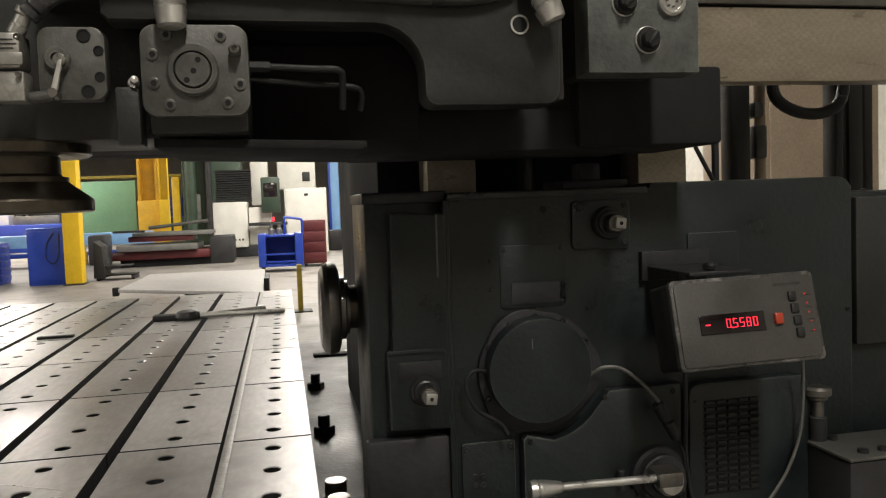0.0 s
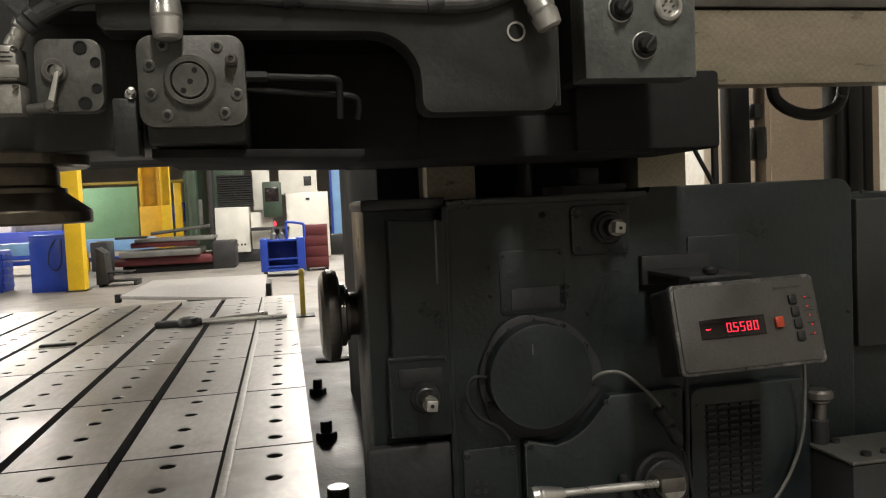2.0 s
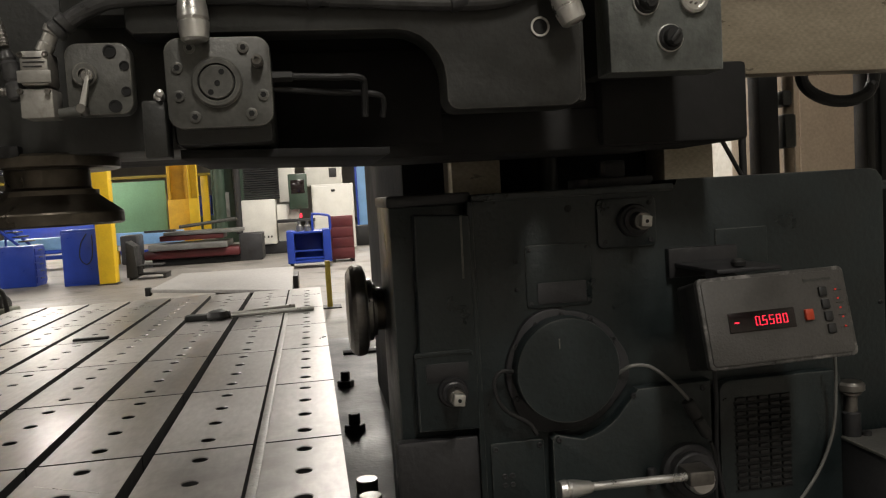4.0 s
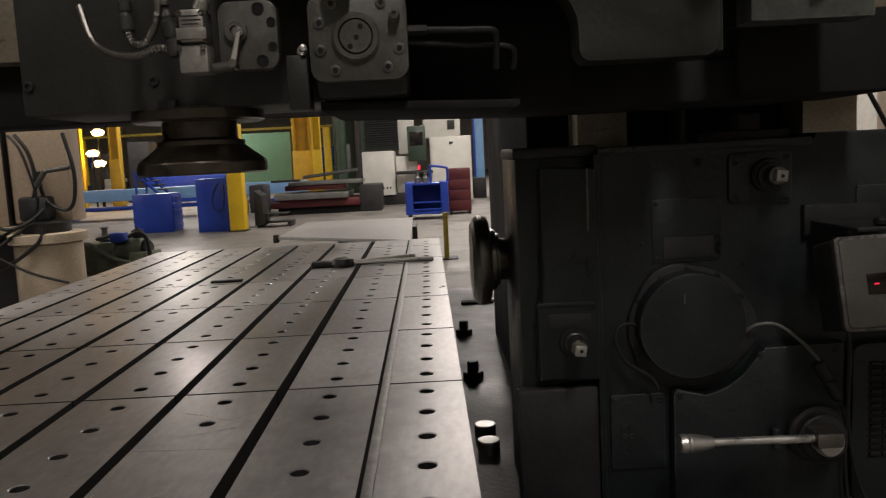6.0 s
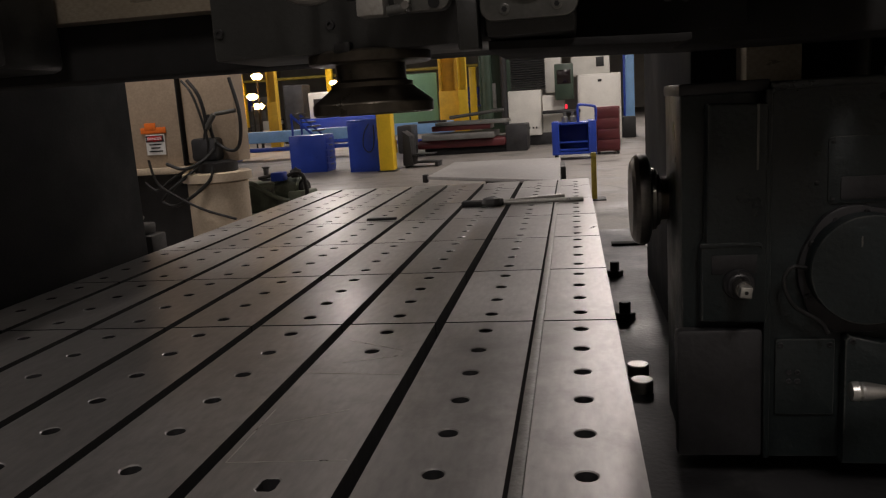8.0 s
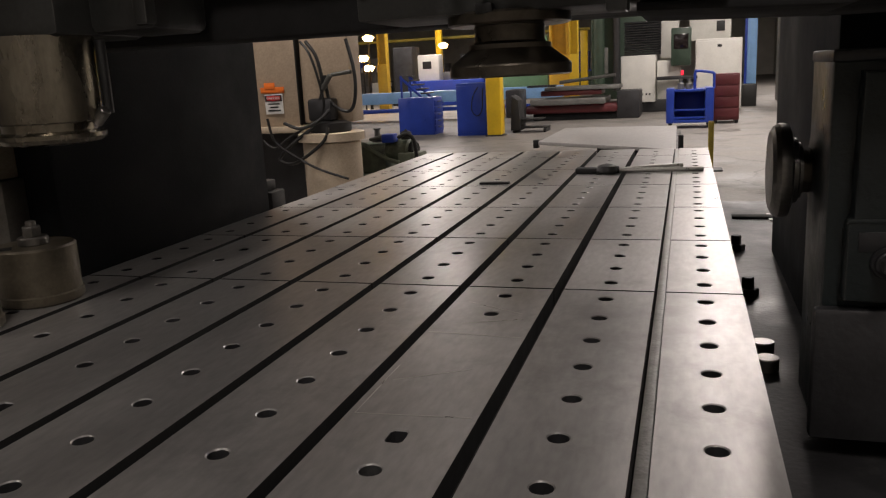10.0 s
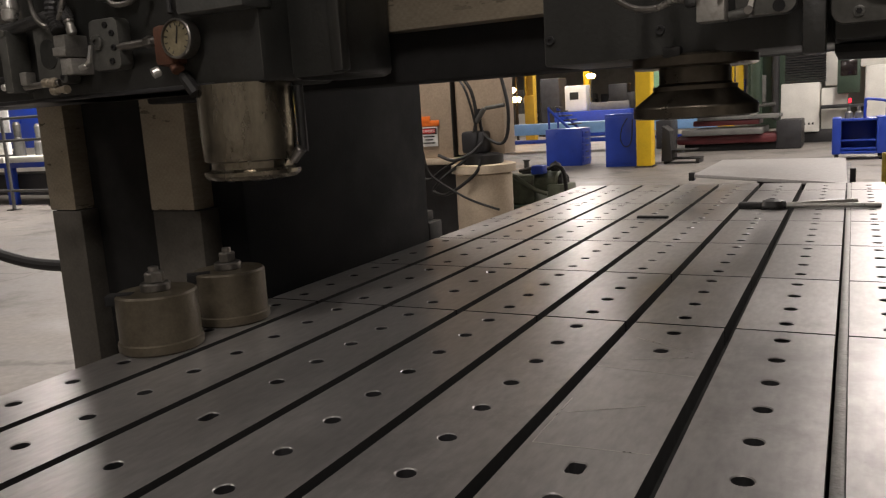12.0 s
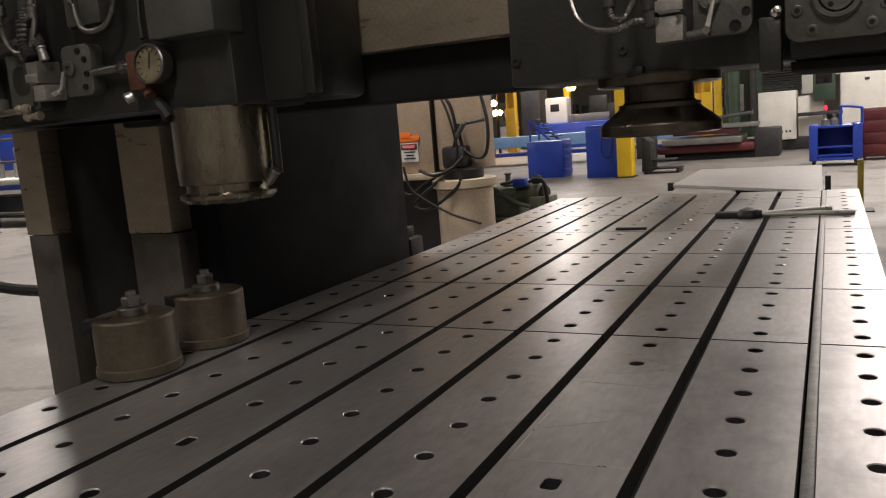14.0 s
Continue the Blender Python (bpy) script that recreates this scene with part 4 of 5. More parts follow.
part("nose_top", box(0.12, 0.30, C + 0.015, -0.74, 1.285, 1.31, 0.006), CAST, sh)
part("nose_cover", outline([(0.158, 0.812), (0.288, 0.806), (0.288, 1.262), (0.172, 1.268), (0.168, 0.985), (0.158, 0.97)], C - 0.018, C + 0.03, 0.008), PAINT, sh)
part("nose_seam", outline([(0.155, 0.972), (0.272, 0.972), (0.278, 0.965), (0.278, 0.975), (0.27, 0.981), (0.157, 0.981)], C - 0.022, C - 0.01, 0.002), PAINT, sh)
part("nose_label", box(0.178, 0.268, C - 0.0205, C - 0.017, 0.915, 0.955, 0.001), CAST, sh)
part("drip_streak", outline([(0.266, 1.13), (0.270, 1.13), (0.271, 1.262), (0.267, 1.262)], C - 0.0195, C - 0.0175, 0), PLATE, sh, "pale dried coolant streak")
part("lower_guard", box(0.108, 0.285, C - 0.005, C + 0.03, 0.5, 0.79, 0.01), CAST, sh)
part("seam_bar", box(0.284, 0.297, C - 0.012, C + 0.02, 0.5, 1.29, 0.004), PAINT, sh)
# crank shafts


def crank_shaft(x, z, reach, s, plate):
    if plate:
        p = part("shaft_plate", outline(rounded(x - 0.079, x + 0.054, z - 0.057, z + 0.05, 0.012), C - 0.012, C, 0.003), PAINT, sh)
        for bx, bz in ((-0.064, 0.037), (0.04, 0.037), (-0.064, -0.044), (0.04, -0.044)):
            part("plate_screw", bolt_head(x + bx, C - 0.012, z + bz, 0.006, 0.003, (0, -1, 0)), CAST, p)
    b = part("bearing_cap", lathe([(0.036 * s, 0), (0.036 * s, 0.016), (0.033 * s, 0.02), (0.028 * s, 0.02), (0.028 * s, 0.028), (0.024 * s, 0.03), (0, 0.03)], (x, C - 0.01, z), (0, -1, 0), 40), CAST, sh)
    part("shaft", lathe([(0.019 * s, 0), (0.019 * s, reach * 0.6), (0.017 * s, reach * 0.63), (0, reach * 0.63)], (x, C - 0.038, z), (0, -1, 0), 28), DULL, b)
    e = part("square_end", box(x - 0.0115, x + 0.0115, C - 0.038 - reach, C - 0.038 - reach * 0.5, z - 0.0115, z + 0.0115, 0.002, turn=Matrix.Rotation(0.12, 3, "Y")), DULLER, b, "bright square shaft end")
    part("centre_hole", lathe([(0.004, 0), (0.004, 0.001), (0, 0.001)], (x, C - 0.0375 - reach, z), (0, -1, 0), 12), VOID, b)


crank_shaft(0.645, 1.228, 0.05, 1.0, True)
crank_shaft(0.232, 0.893, 0.06, 0.9, False)
part("peep_hole", lathe([(0.008, 0), (0.008, 0.002), (0.005, 0.002), (0.005, 0.0005), (0, 0.0005)], (0.505, C, 1.262), (0, -1, 0), 16), VOID, sh)
# rating plates
rp = part("rating_plate", outline(rounded(0.405, 0.55, 1.052, 1.188, 0.008), C - 0.005, C, 0.002), PAINT, sh)
part("plate_field", outline(rounded(0.428, 0.536, 1.060, 1.106, 0.004), C - 0.0075, C - 0.004, 0.001), CAST, rp)
for bx, bz in ((0.414, 1.178), (0.541, 1.178), (0.414, 1.062), (0.541, 1.062)):
    part("rivet", lathe([(0.0045, 0), (0.004, 0.002), (0, 0.0028)], (bx, C - 0.005, bz), (0, -1, 0), 10), CAST, rp)
part("mount_plate", outline(rounded(0.838, 0.962, 1.09, 1.196, 0.004), C - 0.006, C, 0.002), PAINT, sh)
for bx, bz in ((0.385, 1.095), (0.385, 1.155)):
    part("rivet", lathe([(0.005, 0), (0.004, 0.003), (0, 0.004)], (bx, C, bz), (0, -1, 0), 10), CAST, sh)
# round cover with its flange
cc = part("round_cover", lathe([(0.112, 0), (0.112, 0.045), (0.110, 0.049), (0.106, 0.05), (0, 0.05)], (0.472, C - 0.012, 0.924), (0, -1, 0), 72), PAINT, sh)
lobes = []
for k in range(72):
    a = 2 * math.pi * k / 72
    lobes.append((0.479 + (0.132 + 0.012 * max(0, math.cos(3 * (a - 2.0)))) * math.cos(a), 0.914 + (0.13 + 0.012 * max(0, math.cos(3 * (a - 2.0)))) * math.sin(a)))
fl = part("cover_flange", outline(lobes, C - 0.018, C, 0.004), CAST, sh)
for a in (30, 62, 92, 120, 150, 205):
    part("flange_screw", bolt_head(0.479 + 0.123 * math.cos(radians(a)), C - 0.018, 0.914 + 0.121 * math.sin(radians(a)), 0.0065, 0.007, (0, -1, 0)), CAST, fl)
part("index_mark", box(0.452, 0.4545, C - 0.0635, C - 0.0615, 0.972, 0.994, 0), PLATE, cc)
# shaped lower cover
arc = [(0.479 + 0.150 * math.cos(radians(a)), 0.914 + 0.150 * math.sin(radians(a))) for a in range(-80, -26, 9)]
low = [(0.436, 0.50), (0.436, 0.772), (0.445, 0.782)] + arc + [(0.632, 0.863), (0.80, 0.866), (0.80, 0.50)]
part("gear_cover", outline(low, C - 0.035, C, 0.006), PAINT, sh)
part("small_cover", outline(rounded(0.308, 0.425, 0.60, 0.768, 0.006), C - 0.008, C, 0.003), PAINT, sh)
for bx, bz in ((0.318, 0.755), (0.415, 0.755), (0.335, 0.695), (0.352, 0.695), (0.335, 0.675), (0.352, 0.675), (0.45, 0.77), (0.62, 0.85), (0.78, 0.85), (0.79, 0.70)):
    part("cover_screw", bolt_head(bx, C - (0.035 if bx > 0.44 else 0.008), bz, 0.006, 0.004, (0, -1, 0)), CAST, sh)
# clamp lever
hub = part("lever_hub", lathe([(0.062, 0), (0.062, 0.02), (0.056, 0.026), (0.05, 0.026), (0.05, 0.04), (0.046, 0.044), (0.034, 0.046), (0.034, 0.075), (0.028, 0.082), (0, 0.084)], (0.735, C - 0.035, 0.672), (0, -1, 0), 44), CAST, sh)
part("lever_cap", lathe([(0.03, 0), (0.03, 0.02), (0.024, 0.03), (0.0, 0.034)], (0.722, C - 0.11, 0.682), (0, -1, 0), 32), STEEL, hub)
part("clamp_lever", rod((0.70, C - 0.145, 0.700), (0.475, C - 0.152, 0.7065), 0.0085), STEEL, hub, "bright steel clamp lever")
part("lever_boss", box(0.68, 0.735, C - 0.165, C - 0.105, 0.683, 0.715, 0.006), DULL, hub)
part("lever_knob", lathe([(0.010, 0), (0.012, 0.003), (0.017, 0.03), (0.019, 0.046), (0.0175, 0.05), (0.02, 0.056), (0.018, 0.068), (0, 0.07)], (0.478, C - 0.152, 0.7065), (-1, -0.03, 0.02), 28), STEEL, hub)
part("latch", rod((0.648, C - 0.05, 0.645), (0.648, C - 0.05, 0.69), 0.009), CAST, sh)
# motor with a louvred grille
mo = part("motor_cover", outline(rounded(0.82, 1.12, 0.50, 0.86, 0.03), C - 0.03, C, 0.008), PAINT, sh)
for r in range(14):
    for c in range(5):
        z, x = 0.815 - r * 0.0155, 0.868 + c * 0.027
        part("grille_bar", box(x - 0.011, x + 0.011, C - 0.036, C - 0.029, z - 0.004, z + 0.004, 0.001, 1), BLACK, mo)
for r in range(14):
    part("grille_slot", box(0.853, 0.990, C - 0.0315, C - 0.0295, 0.807 - r * 0.0155 - 0.0025, 0.807 - r * 0.0155 + 0.0025, 0), VOID, mo)
# oil cup
oc = part("oil_cup", lathe([(0.014, 0), (0.014, 0.04), (0.022, 0.045), (0.022, 0.05), (0.030, 0.055), (0.030, 0.068), (0.024, 0.074), (0, 0.076)], (1.14, C - 0.03, 0.755), steps=28), DULL, sh)
part("cup_neck", rod((1.14, C - 0.03, 0.70), (1.14, C - 0.03, 0.76), 0.02), CAST, sh)
for bz in (1.0, 0.7):
    part("side_screw", bolt_head(1.243, C, bz, 0.005, 0.004, (0, -1, 0)), CAST, sh)

site()
hs = thing("horizontal_spindle", (0.1, -0.9, 0.97), "dull steel horizontal spindle with a worn disc cutter", "spindle")
part("disc", lathe([(0, 0), (0.084, 0), (0.096, 0.007), (0.102, 0.016), (0.102, 0.027), (0.098, 0.037), (0.084, 0.042), (0, 0.042)], (0.024, -0.93, 1.049), (1, 0.0, 0.0), 64), DULL, hs)
part("spacer", lathe([(0.070, 0), (0.070, 0.012), (0.067, 0.015), (0.060, 0.015), (0.060, 0.022), (0, 0.022)], (0.064, -0.93, 1.049), (1, 0, 0), 48), DULL, hs)
part("quill", lathe([(0.048, 0), (0.048, 0.035), (0, 0.035)], (0.082, -0.93, 1.049), (1, 0, 0), 48), BRONZE, hs)
part("quill_flange", lathe([(0.09, 0), (0.098, 0.004), (0.098, 0.022), (0.092, 0.03), (0, 0.03)], (0.113, -0.92, 1.049), (1, 0, 0), 56), CAST, hs)

# neighbouring control column
site((0.931, -0.0115), (0.92, -0.242), (0.92, 0.0918))
nb = thing("side_cabinet", (1.45, -0.7, -0.0997), "dark narrow machine cabinet beside the side head", "cabinet")
part("cabinet_body", box(1.27, 1.75, -0.96, -0.45, -0.0997, 1.275, 0.008), PAINT, nb)
part("cabinet_door", box(1.305, 1.72, -0.985, -0.96, 0.9, 1.262, 0.006), HEADPAINT, nb)
for bx in (1.29, 1.36, 1.5):
    part("screw", lathe([(0.007, 0), (0.006, 0.006), (0, 0.007)], (bx, -0.94, 1.275), steps=10), CAST, nb)
jb = thing("junction_box", (1.35, -1.15, -0.0997), "low scuffed grey steel junction box with screws", "junction box")
part("box_body", box(1.115, 1.52, -1.20, -1.04, -0.0997, 0.695, 0.008), CAST, jb)
part("box_lid", box(1.113, 1.525, -1.203, -1.036, 0.695, 0.704, 0.004), PLATE, jb)
for bx, by in ((1.17, -1.17), (1.22, -1.17), (1.17, -1.07), (1.33, -1.17)):
    part("lid_screw", lathe([(0.012, 0), (0.011, 0.008), (0, 0.01)], (bx, by, 0.704), steps=12), BLACK, jb)

# digital readout
site()
dro = thing("digital_readout", (0.764, -1.37, 0.96), "dark digital readout case with glowing red digits", "readout")
TILT = Matrix.Rotation(radians(-1.0), 4, "Y") @ Matrix.Rotation(radians(-14), 4, "X") @ Matrix.Scale(0.84, 4)
DC = Vector((0.764, -1.41, 1.041))


def place_dro(bm):
    bmesh.ops.transform(bm, matrix=Matrix.Translation(DC) @ TILT, verts=bm.verts)
    return bm


part("case", place_dro(outline(rounded(-0.168, 0.168, -0.094, 0.094, 0.010), 0.0, 0.10, 0.004)), BLACK, dro)
part("bezel", place_dro(outline(rounded(-0.171, 0.171, -0.097, 0.097, 0.012), -0.006, 0.010, 0.003)), BEZEL, dro)
front = part("front_panel", place_dro(outline(rounded(-0.163, 0.163, -0.089, 0.089, 0.009), -0.009, 0.0, 0.001)), DROBOX, dro)
part("display_window", place_dro(box(-0.116, 0.036, -0.0115, -0.008, -0.024, 0.018, 0.001)), DROWIN, dro)
SEG = {"0": "abcdef", "5": "afgcd", "8": "abcdefg"}


def digit(ch, x, z, w=0.0105, h=0.0200, t=0.0021):
    bm = bmesh.new()
    for s in SEG[ch]:
        x0, x1, z0, z1 = {"a": (0, w, h - t, h), "d": (0, w, 0, t), "g": (0, w, h / 2 - t / 2, h / 2 + t / 2), "b": (w - t, w, h / 2, h), "c": (w - t, w, 0, h / 2),
                          "f": (0, t, h / 2, h), "e": (0, t, 0, h / 2)}[s]
        g = 0.0005
        box(x + x0 + g, x + x1 - g, -0.0128, -0.0117, z + z0 + g, z + z1 - g, 0, bm=bm)
    return bm


for i, ch in enumerate("05580"):
    part("digit", place_dro(digit(ch, -0.056 + i * 0.0158, -0.013)), LED, dro, "glowing red digit")
part("decimal_point", place_dro(box(-0.0438, -0.0414, -0.0128, -0.0117, -0.0135, -0.0111, 0)), LED, dro)
part("minus_sign", place_dro(box(-0.104, -0.094, -0.0128, -0.0117, -0.0045, -0.0022, 0)), LED, dro)
part("reset_key", place_dro(box(0.058, 0.077, -0.018, -0.008, -0.014, 0.010, 0.003)), REDKEY, dro, "orange push button")
for i in range(4):
    kz = 0.044 - i * 0.0265
    part("key", place_dro(box(0.100 + i * 0.002, 0.119 + i * 0.002, -0.015, -0.008, kz - 0.0105, kz + 0.0105, 0.003)), BLACK, dro)
    part("key_label", place_dro(box(0.097 + 0.04, 0.100 + 0.055, -0.0102, -0.0085, kz - 0.0005, kz + 0.0005, 0)), VOID, dro)
for i in range(5):
    part("indicator", place_dro(box(0.140 + i * 0.002, 0.1425 + i * 0.002, -0.0115, -0.008, 0.045 - i * 0.02, 0.048 - i * 0.02, 0)), LEDDIM, dro)
part("logo_bar", place_dro(box(0.070, 0.135, -0.0102, -0.0085, 0.068, 0.074, 0)), HEADPAINT, dro)
part("tilt_knob", lathe([(0.006, 0), (0.013, 0.003), (0.014, 0.010), (0.009, 0.015), (0, 0.016)], (0.725, -1.355, 1.130), steps=20), BLACK, dro)
part("bracket", box(0.672, 0.80, -1.375, -1.19, 1.122, 1.130, 0.002), CAST, dro)
part("bracket_ear", box(0.672, 0.69, -1.36, -1.33, 1.06, 1.126, 0.002), CAST, dro)
part("bracket_foot", box(0.66, 0.81, -1.206, -1.188, 1.10, 1.16, 0.003), CAST, dro)

site((0.931, -0.0115), (0.92, -0.242), (0.92, 0.0918))
cb = thing("signal_cable", (0.7, -1.1, 0.6), "thin black cables hanging on the side head", "cable", "cables")
part("armoured_lead", tube([(0.365, -1.06, 0.925), (0.33, -1.07, 0.93), (0.315, -1.07, 0.90), (0.335, -1.07, 0.85), (0.385, -1.07, 0.815), (0.40, -1.075, 0.79)], 0.0045, 8, 8), BLACK, cb)
part("armoured_lead", tube([(0.59, -1.06, 0.90), (0.615, -1.075, 0.917), (0.655, -1.08, 0.912), (0.70, -1.09, 0.875), (0.735, -1.10, 0.83)], 0.0036, 8, 8, ribs=0.15), GREYMACHINE, cb, "grey armoured lead")
part("connector", lathe([(0.012, 0), (0.014, 0.004), (0.014, 0.04), (0.010, 0.045), (0.013, 0.05), (0.013, 0.085), (0.008, 0.095)], (0.725, -1.10, 0.835), (0.55, 0, -1), 18), BLACK, cb)
part("lead", tube([(0.775, -1.10, 0.74), (0.79, -1.09, 0.70), (0.79, -1.09, 0.6), (0.80, -1.09, 0.5)], 0.004, 8), BLACK, cb)
part("lead", tube([(0.79, -1.10, 0.915), (0.80, -1.085, 0.83), (0.80, -1.08, 0.70), (0.815, -1.08, 0.60), (0.84, -1.08, 0.52)], 0.005, 8, 8), CAST, cb)
part("lead", tube([(1.06, -1.12, 0.915), (1.075, -1.1, 0.84), (1.075, -1.09, 0.74), (1.05, -1.085, 0.66), (1.01, -1.085, 0.60), (0.97, -1.085, 0.56)], 0.0038, 8, 8), GREYMACHINE, cb)

# ---- behind the right upright ----
site()
pn = thing("wall_cabinet", (3.1, 1.9, 0), "tall beige electrical cabinet behind the machine", "cabinet")
part("cabinet_body", box(2.80, 3.6, 1.6, 2.3, 0, 2.4, 0.01), BEIGE, pn)
part("door", box(2.84, 3.56, 1.585, 1.6, 0.1, 2.35, 0.004), BEIGE, pn)
for px0, px1, py in ((1.668, 1.75, 0.1), (2.125, 2.16, 0.1), (2.185, 2.25, 0.1), (2.29, 2.33, 0.14)):
    st = thing("steel_post", ((px0 + px1) / 2, py, 0), "black steel post behind the machine", "post", "steel posts")
    part("post", box(px0, px1, py, py + 0.08, 0, 3.2, 0.006), BLACK, st)
    part("foot_plate", box(px0 - 0.04, px1 + 0.04, py - 0.05, py + 0.13, 0, 0.012, 0.002), BLACK, st)
cn = thing("conduit_pipe", (1.79, 0.1, 0), "pale conduit pipe with a junction fitting", "conduit")
part("pipe", rod((1.815, 0.14, 0), (1.815, 0.14, 3.0), 0.022), BEIGE, cn)
part("fitting", box(1.775, 1.825, 0.10, 0.18, 1.40, 1.53, 0.01), PLATE, cn)
part("clip", box(1.77, 1.81, 0.10, 0.18, 1.56, 1.62, 0.01), PLATE, cn)
hl = thing("hanging_hose", (1.95, 0.05, 1.5), "thick black hose hanging in a loop", "hose", "hoses on the machine")
part("hose_line", tube([(1.80, 0.03, 1.80), (1.80, 0.03, 1.66), (1.84, 0.03, 1.60), (1.93, 0.03, 1.565), (2.03, 0.03, 1.57), (2.10, 0.03, 1.63), (2.12, 0.03, 1.85)], 0.022, 12, 10, ribs=0.06), BLACK, hl)
site((0.931, -0.0115), (0.92, -0.242), (0.92, 0.0918))
sc = thing("valve_lever", (1.15, -0.7, 1.31), "small black clamp with a thin lever", "lever")
part("lever", rod((1.10, -0.7, 1.31), (1.045, -0.7, 1.41), 0.006), BLACK, sc)
part("post", rod((1.115, -0.68, 1.30), (1.115, -0.68, 1.42), 0.010), BLACK, sc)
gp = thing("gib_block", (0.68, -0.85, 1.30), "small dark gib block on the housing top", "gib block")
part("block", box(0.60, 0.76, -0.90, -0.75, 1.302, 1.325, 0.004), CAST, gp)
part("nut", box(0.65, 0.70, -0.88, -0.82, 1.325, 1.365, 0.004), CAST, gp)

# ---- shop floor beyond the machine ----
site((1.08, -0.085), (1.08, 0.223), (1.02, 0))
cab = thing("control_cabinet", (-3.3, 3.8, 0), "beige control cabinet with hoses and a danger sign", "control cabinet")
part("cabinet_body", box(-4.2, -3.25, 3.5, 4.3, 0.86, 2.6, 0.01), BEIGE, cab)
part("side_box", box(-3.235, -2.78, 3.55, 3.8, 0.88, 2.4, 0.01), BEIGE, cab)
part("door_edge", box(-3.25, -3.235, 3.49, 3.6, 0.87, 2.6, 0.003), VOID, cab)
part("sill", box(-4.2, -3.2, 3.45, 4.3, 0.80, 0.86, 0.01), CREAM, cab)
part("plinth", box(-4.2, -3.3, 3.7, 4.3, 0, 0.8, 0.02), CAST, cab)
sg = part("danger_sign", box(-3.565, -3.395, 3.485, 3.4935, 0.975, 1.155, 0.002), SIGNWHITE, cab, "white danger sign with a red heading")
part("heading_field", box(-3.56, -3.40, 3.480, 3.486, 1.09, 1.148, 0.002), INK, sg)
part("heading_oval", lathe([(0.027, 0), (0.027, 0.002), (0, 0.002)], (-3.48, 3.480, 1.119), (0, -1, 0), 24), SIGNRED, sg)
part("heading_oval", box(-3.545, -3.415, 3.4782, 3.481, 1.099, 1.139, 0.001), SIGNRED, sg)
for i, w in enumerate((0.11, 0.08, 0.12)):
    part("text_bar", box(-3.48 - w / 2, -3.48 + w / 2, 3.482, 3.486, 1.062 - i * 0.03, 1.074 - i * 0.03, 0), INK, sg)
part("orange_sticker", box(-3.60, -3.375, 3.483, 3.493, 1.165, 1.218, 0.002), SIGNORANGE, cab)
part("orange_sticker", box(-3.56, -3.46, 3.479, 3.489, 1.20, 1.258, 0.002), SIGNORANGE, cab)
font = bpy.data.curves.new("heading_text", "FONT")
font.body, font.size, font.align_x, font.align_y, font.extrude = "DANGER", 0.034, "CENTER", "CENTER", 0.001
ft = new("heading_text", font)
ft.data.materials.append(SIGNWHITE)
ft.parent = sg
ft.location = SITE[0] @ Vector((-3.48, 3.4745, 1.119)) - BASE[cab.name]
ft.rotation_euler = (radians(90), 0, 0)
drum = thing("pedestal_drum", (-2.95, 3.6, 0), "cream round pedestal with a swivel flange", "pedestal")
part("drum", lathe([(0.25, 0), (0.25, 0.55), (0.25, 0.70), (0.245, 0.71), (0, 0.71)], (-2.99, 3.55, 0), steps=40), CREAM, drum)
part("flange", lathe([(0.26, 0.715), (0.285, 0.72), (0.285, 0.79), (0.26, 0.80), (0, 0.80)], (-2.99, 3.55, 0), steps=40), CREAM, drum)
part("swivel", lathe([(0.17, 0.80), (0.18, 0.81), (0.18, 0.88), (0.12, 0.9), (0, 0.9)], (-2.97, 3.5, 0), steps=32), BLACK, drum)
ho = thing("hose_bundle", (-2.9, 3.4, 0.3), "tangle of black hydraulic hoses at the pedestal", "hose bundle", "hoses on the machine")
HOSES = [[(-3.1, 3.42, 1.6), (-3.0, 3.40, 1.45), (-2.97, 3.40, 1.2), (-3.05, 3.40, 0.95)], [(-3.15, 3.42, 1.6), (-3.06, 3.38, 1.5), (-2.99, 3.36, 1.3), (-2.96, 3.38, 1.05), (-3.02, 3.4, 0.9)],
         [(-2.75, 3.45, 1.6), (-2.68, 3.42, 1.3), (-2.70, 3.42, 1.05), (-2.78, 3.42, 0.98), (-2.92, 3.42, 1.08), (-2.95, 3.42, 1.3)],
         [(-3.0, 3.36, 0.92), (-3.25, 3.30, 0.78), (-3.4, 3.28, 0.68), (-3.5, 3.28, 0.75)], [(-3.05, 3.36, 0.86), (-3.25, 3.28, 0.70), (-3.35, 3.26, 0.58), (-3.2, 3.25, 0.55), (-2.95, 3.27, 0.72), (-2.9, 3.3, 0.85)],
         [(-3.4, 3.2, 0.95), (-3.35, 3.2, 0.75), (-3.2, 3.22, 0.62), (-3.0, 3.24, 0.50), (-2.8, 3.27, 0.42), (-2.74, 3.28, 0.40)], [(-2.9, 3.36, 1.0), (-3.0, 3.30, 0.9), (-3.15, 3.28, 0.85), (-3.3, 3.3, 0.9)]]
for i, pts in enumerate(HOSES):
    part("hose_line", tube(pts, 0.011 if i % 2 else 0.015, 10, 8), BLACK, ho)
part("valve_block", box(-3.12, -2.90, 3.38, 3.55, 0.90, 1.10, 0.03), CAST, ho)
part("spray_arm", rod((-2.88, 3.40, 1.30), (-2.70, 3.40, 1.32), 0.018), PLATE, ho)
part("nozzle", rod((-2.96, 3.38, 1.18), (-2.88, 3.38, 1.30), 0.022), PLATE, ho)
bg = thing("floor_clamp", (-2.25, 1.02, 0), "small black clamp jig near the table edge", "clamp")
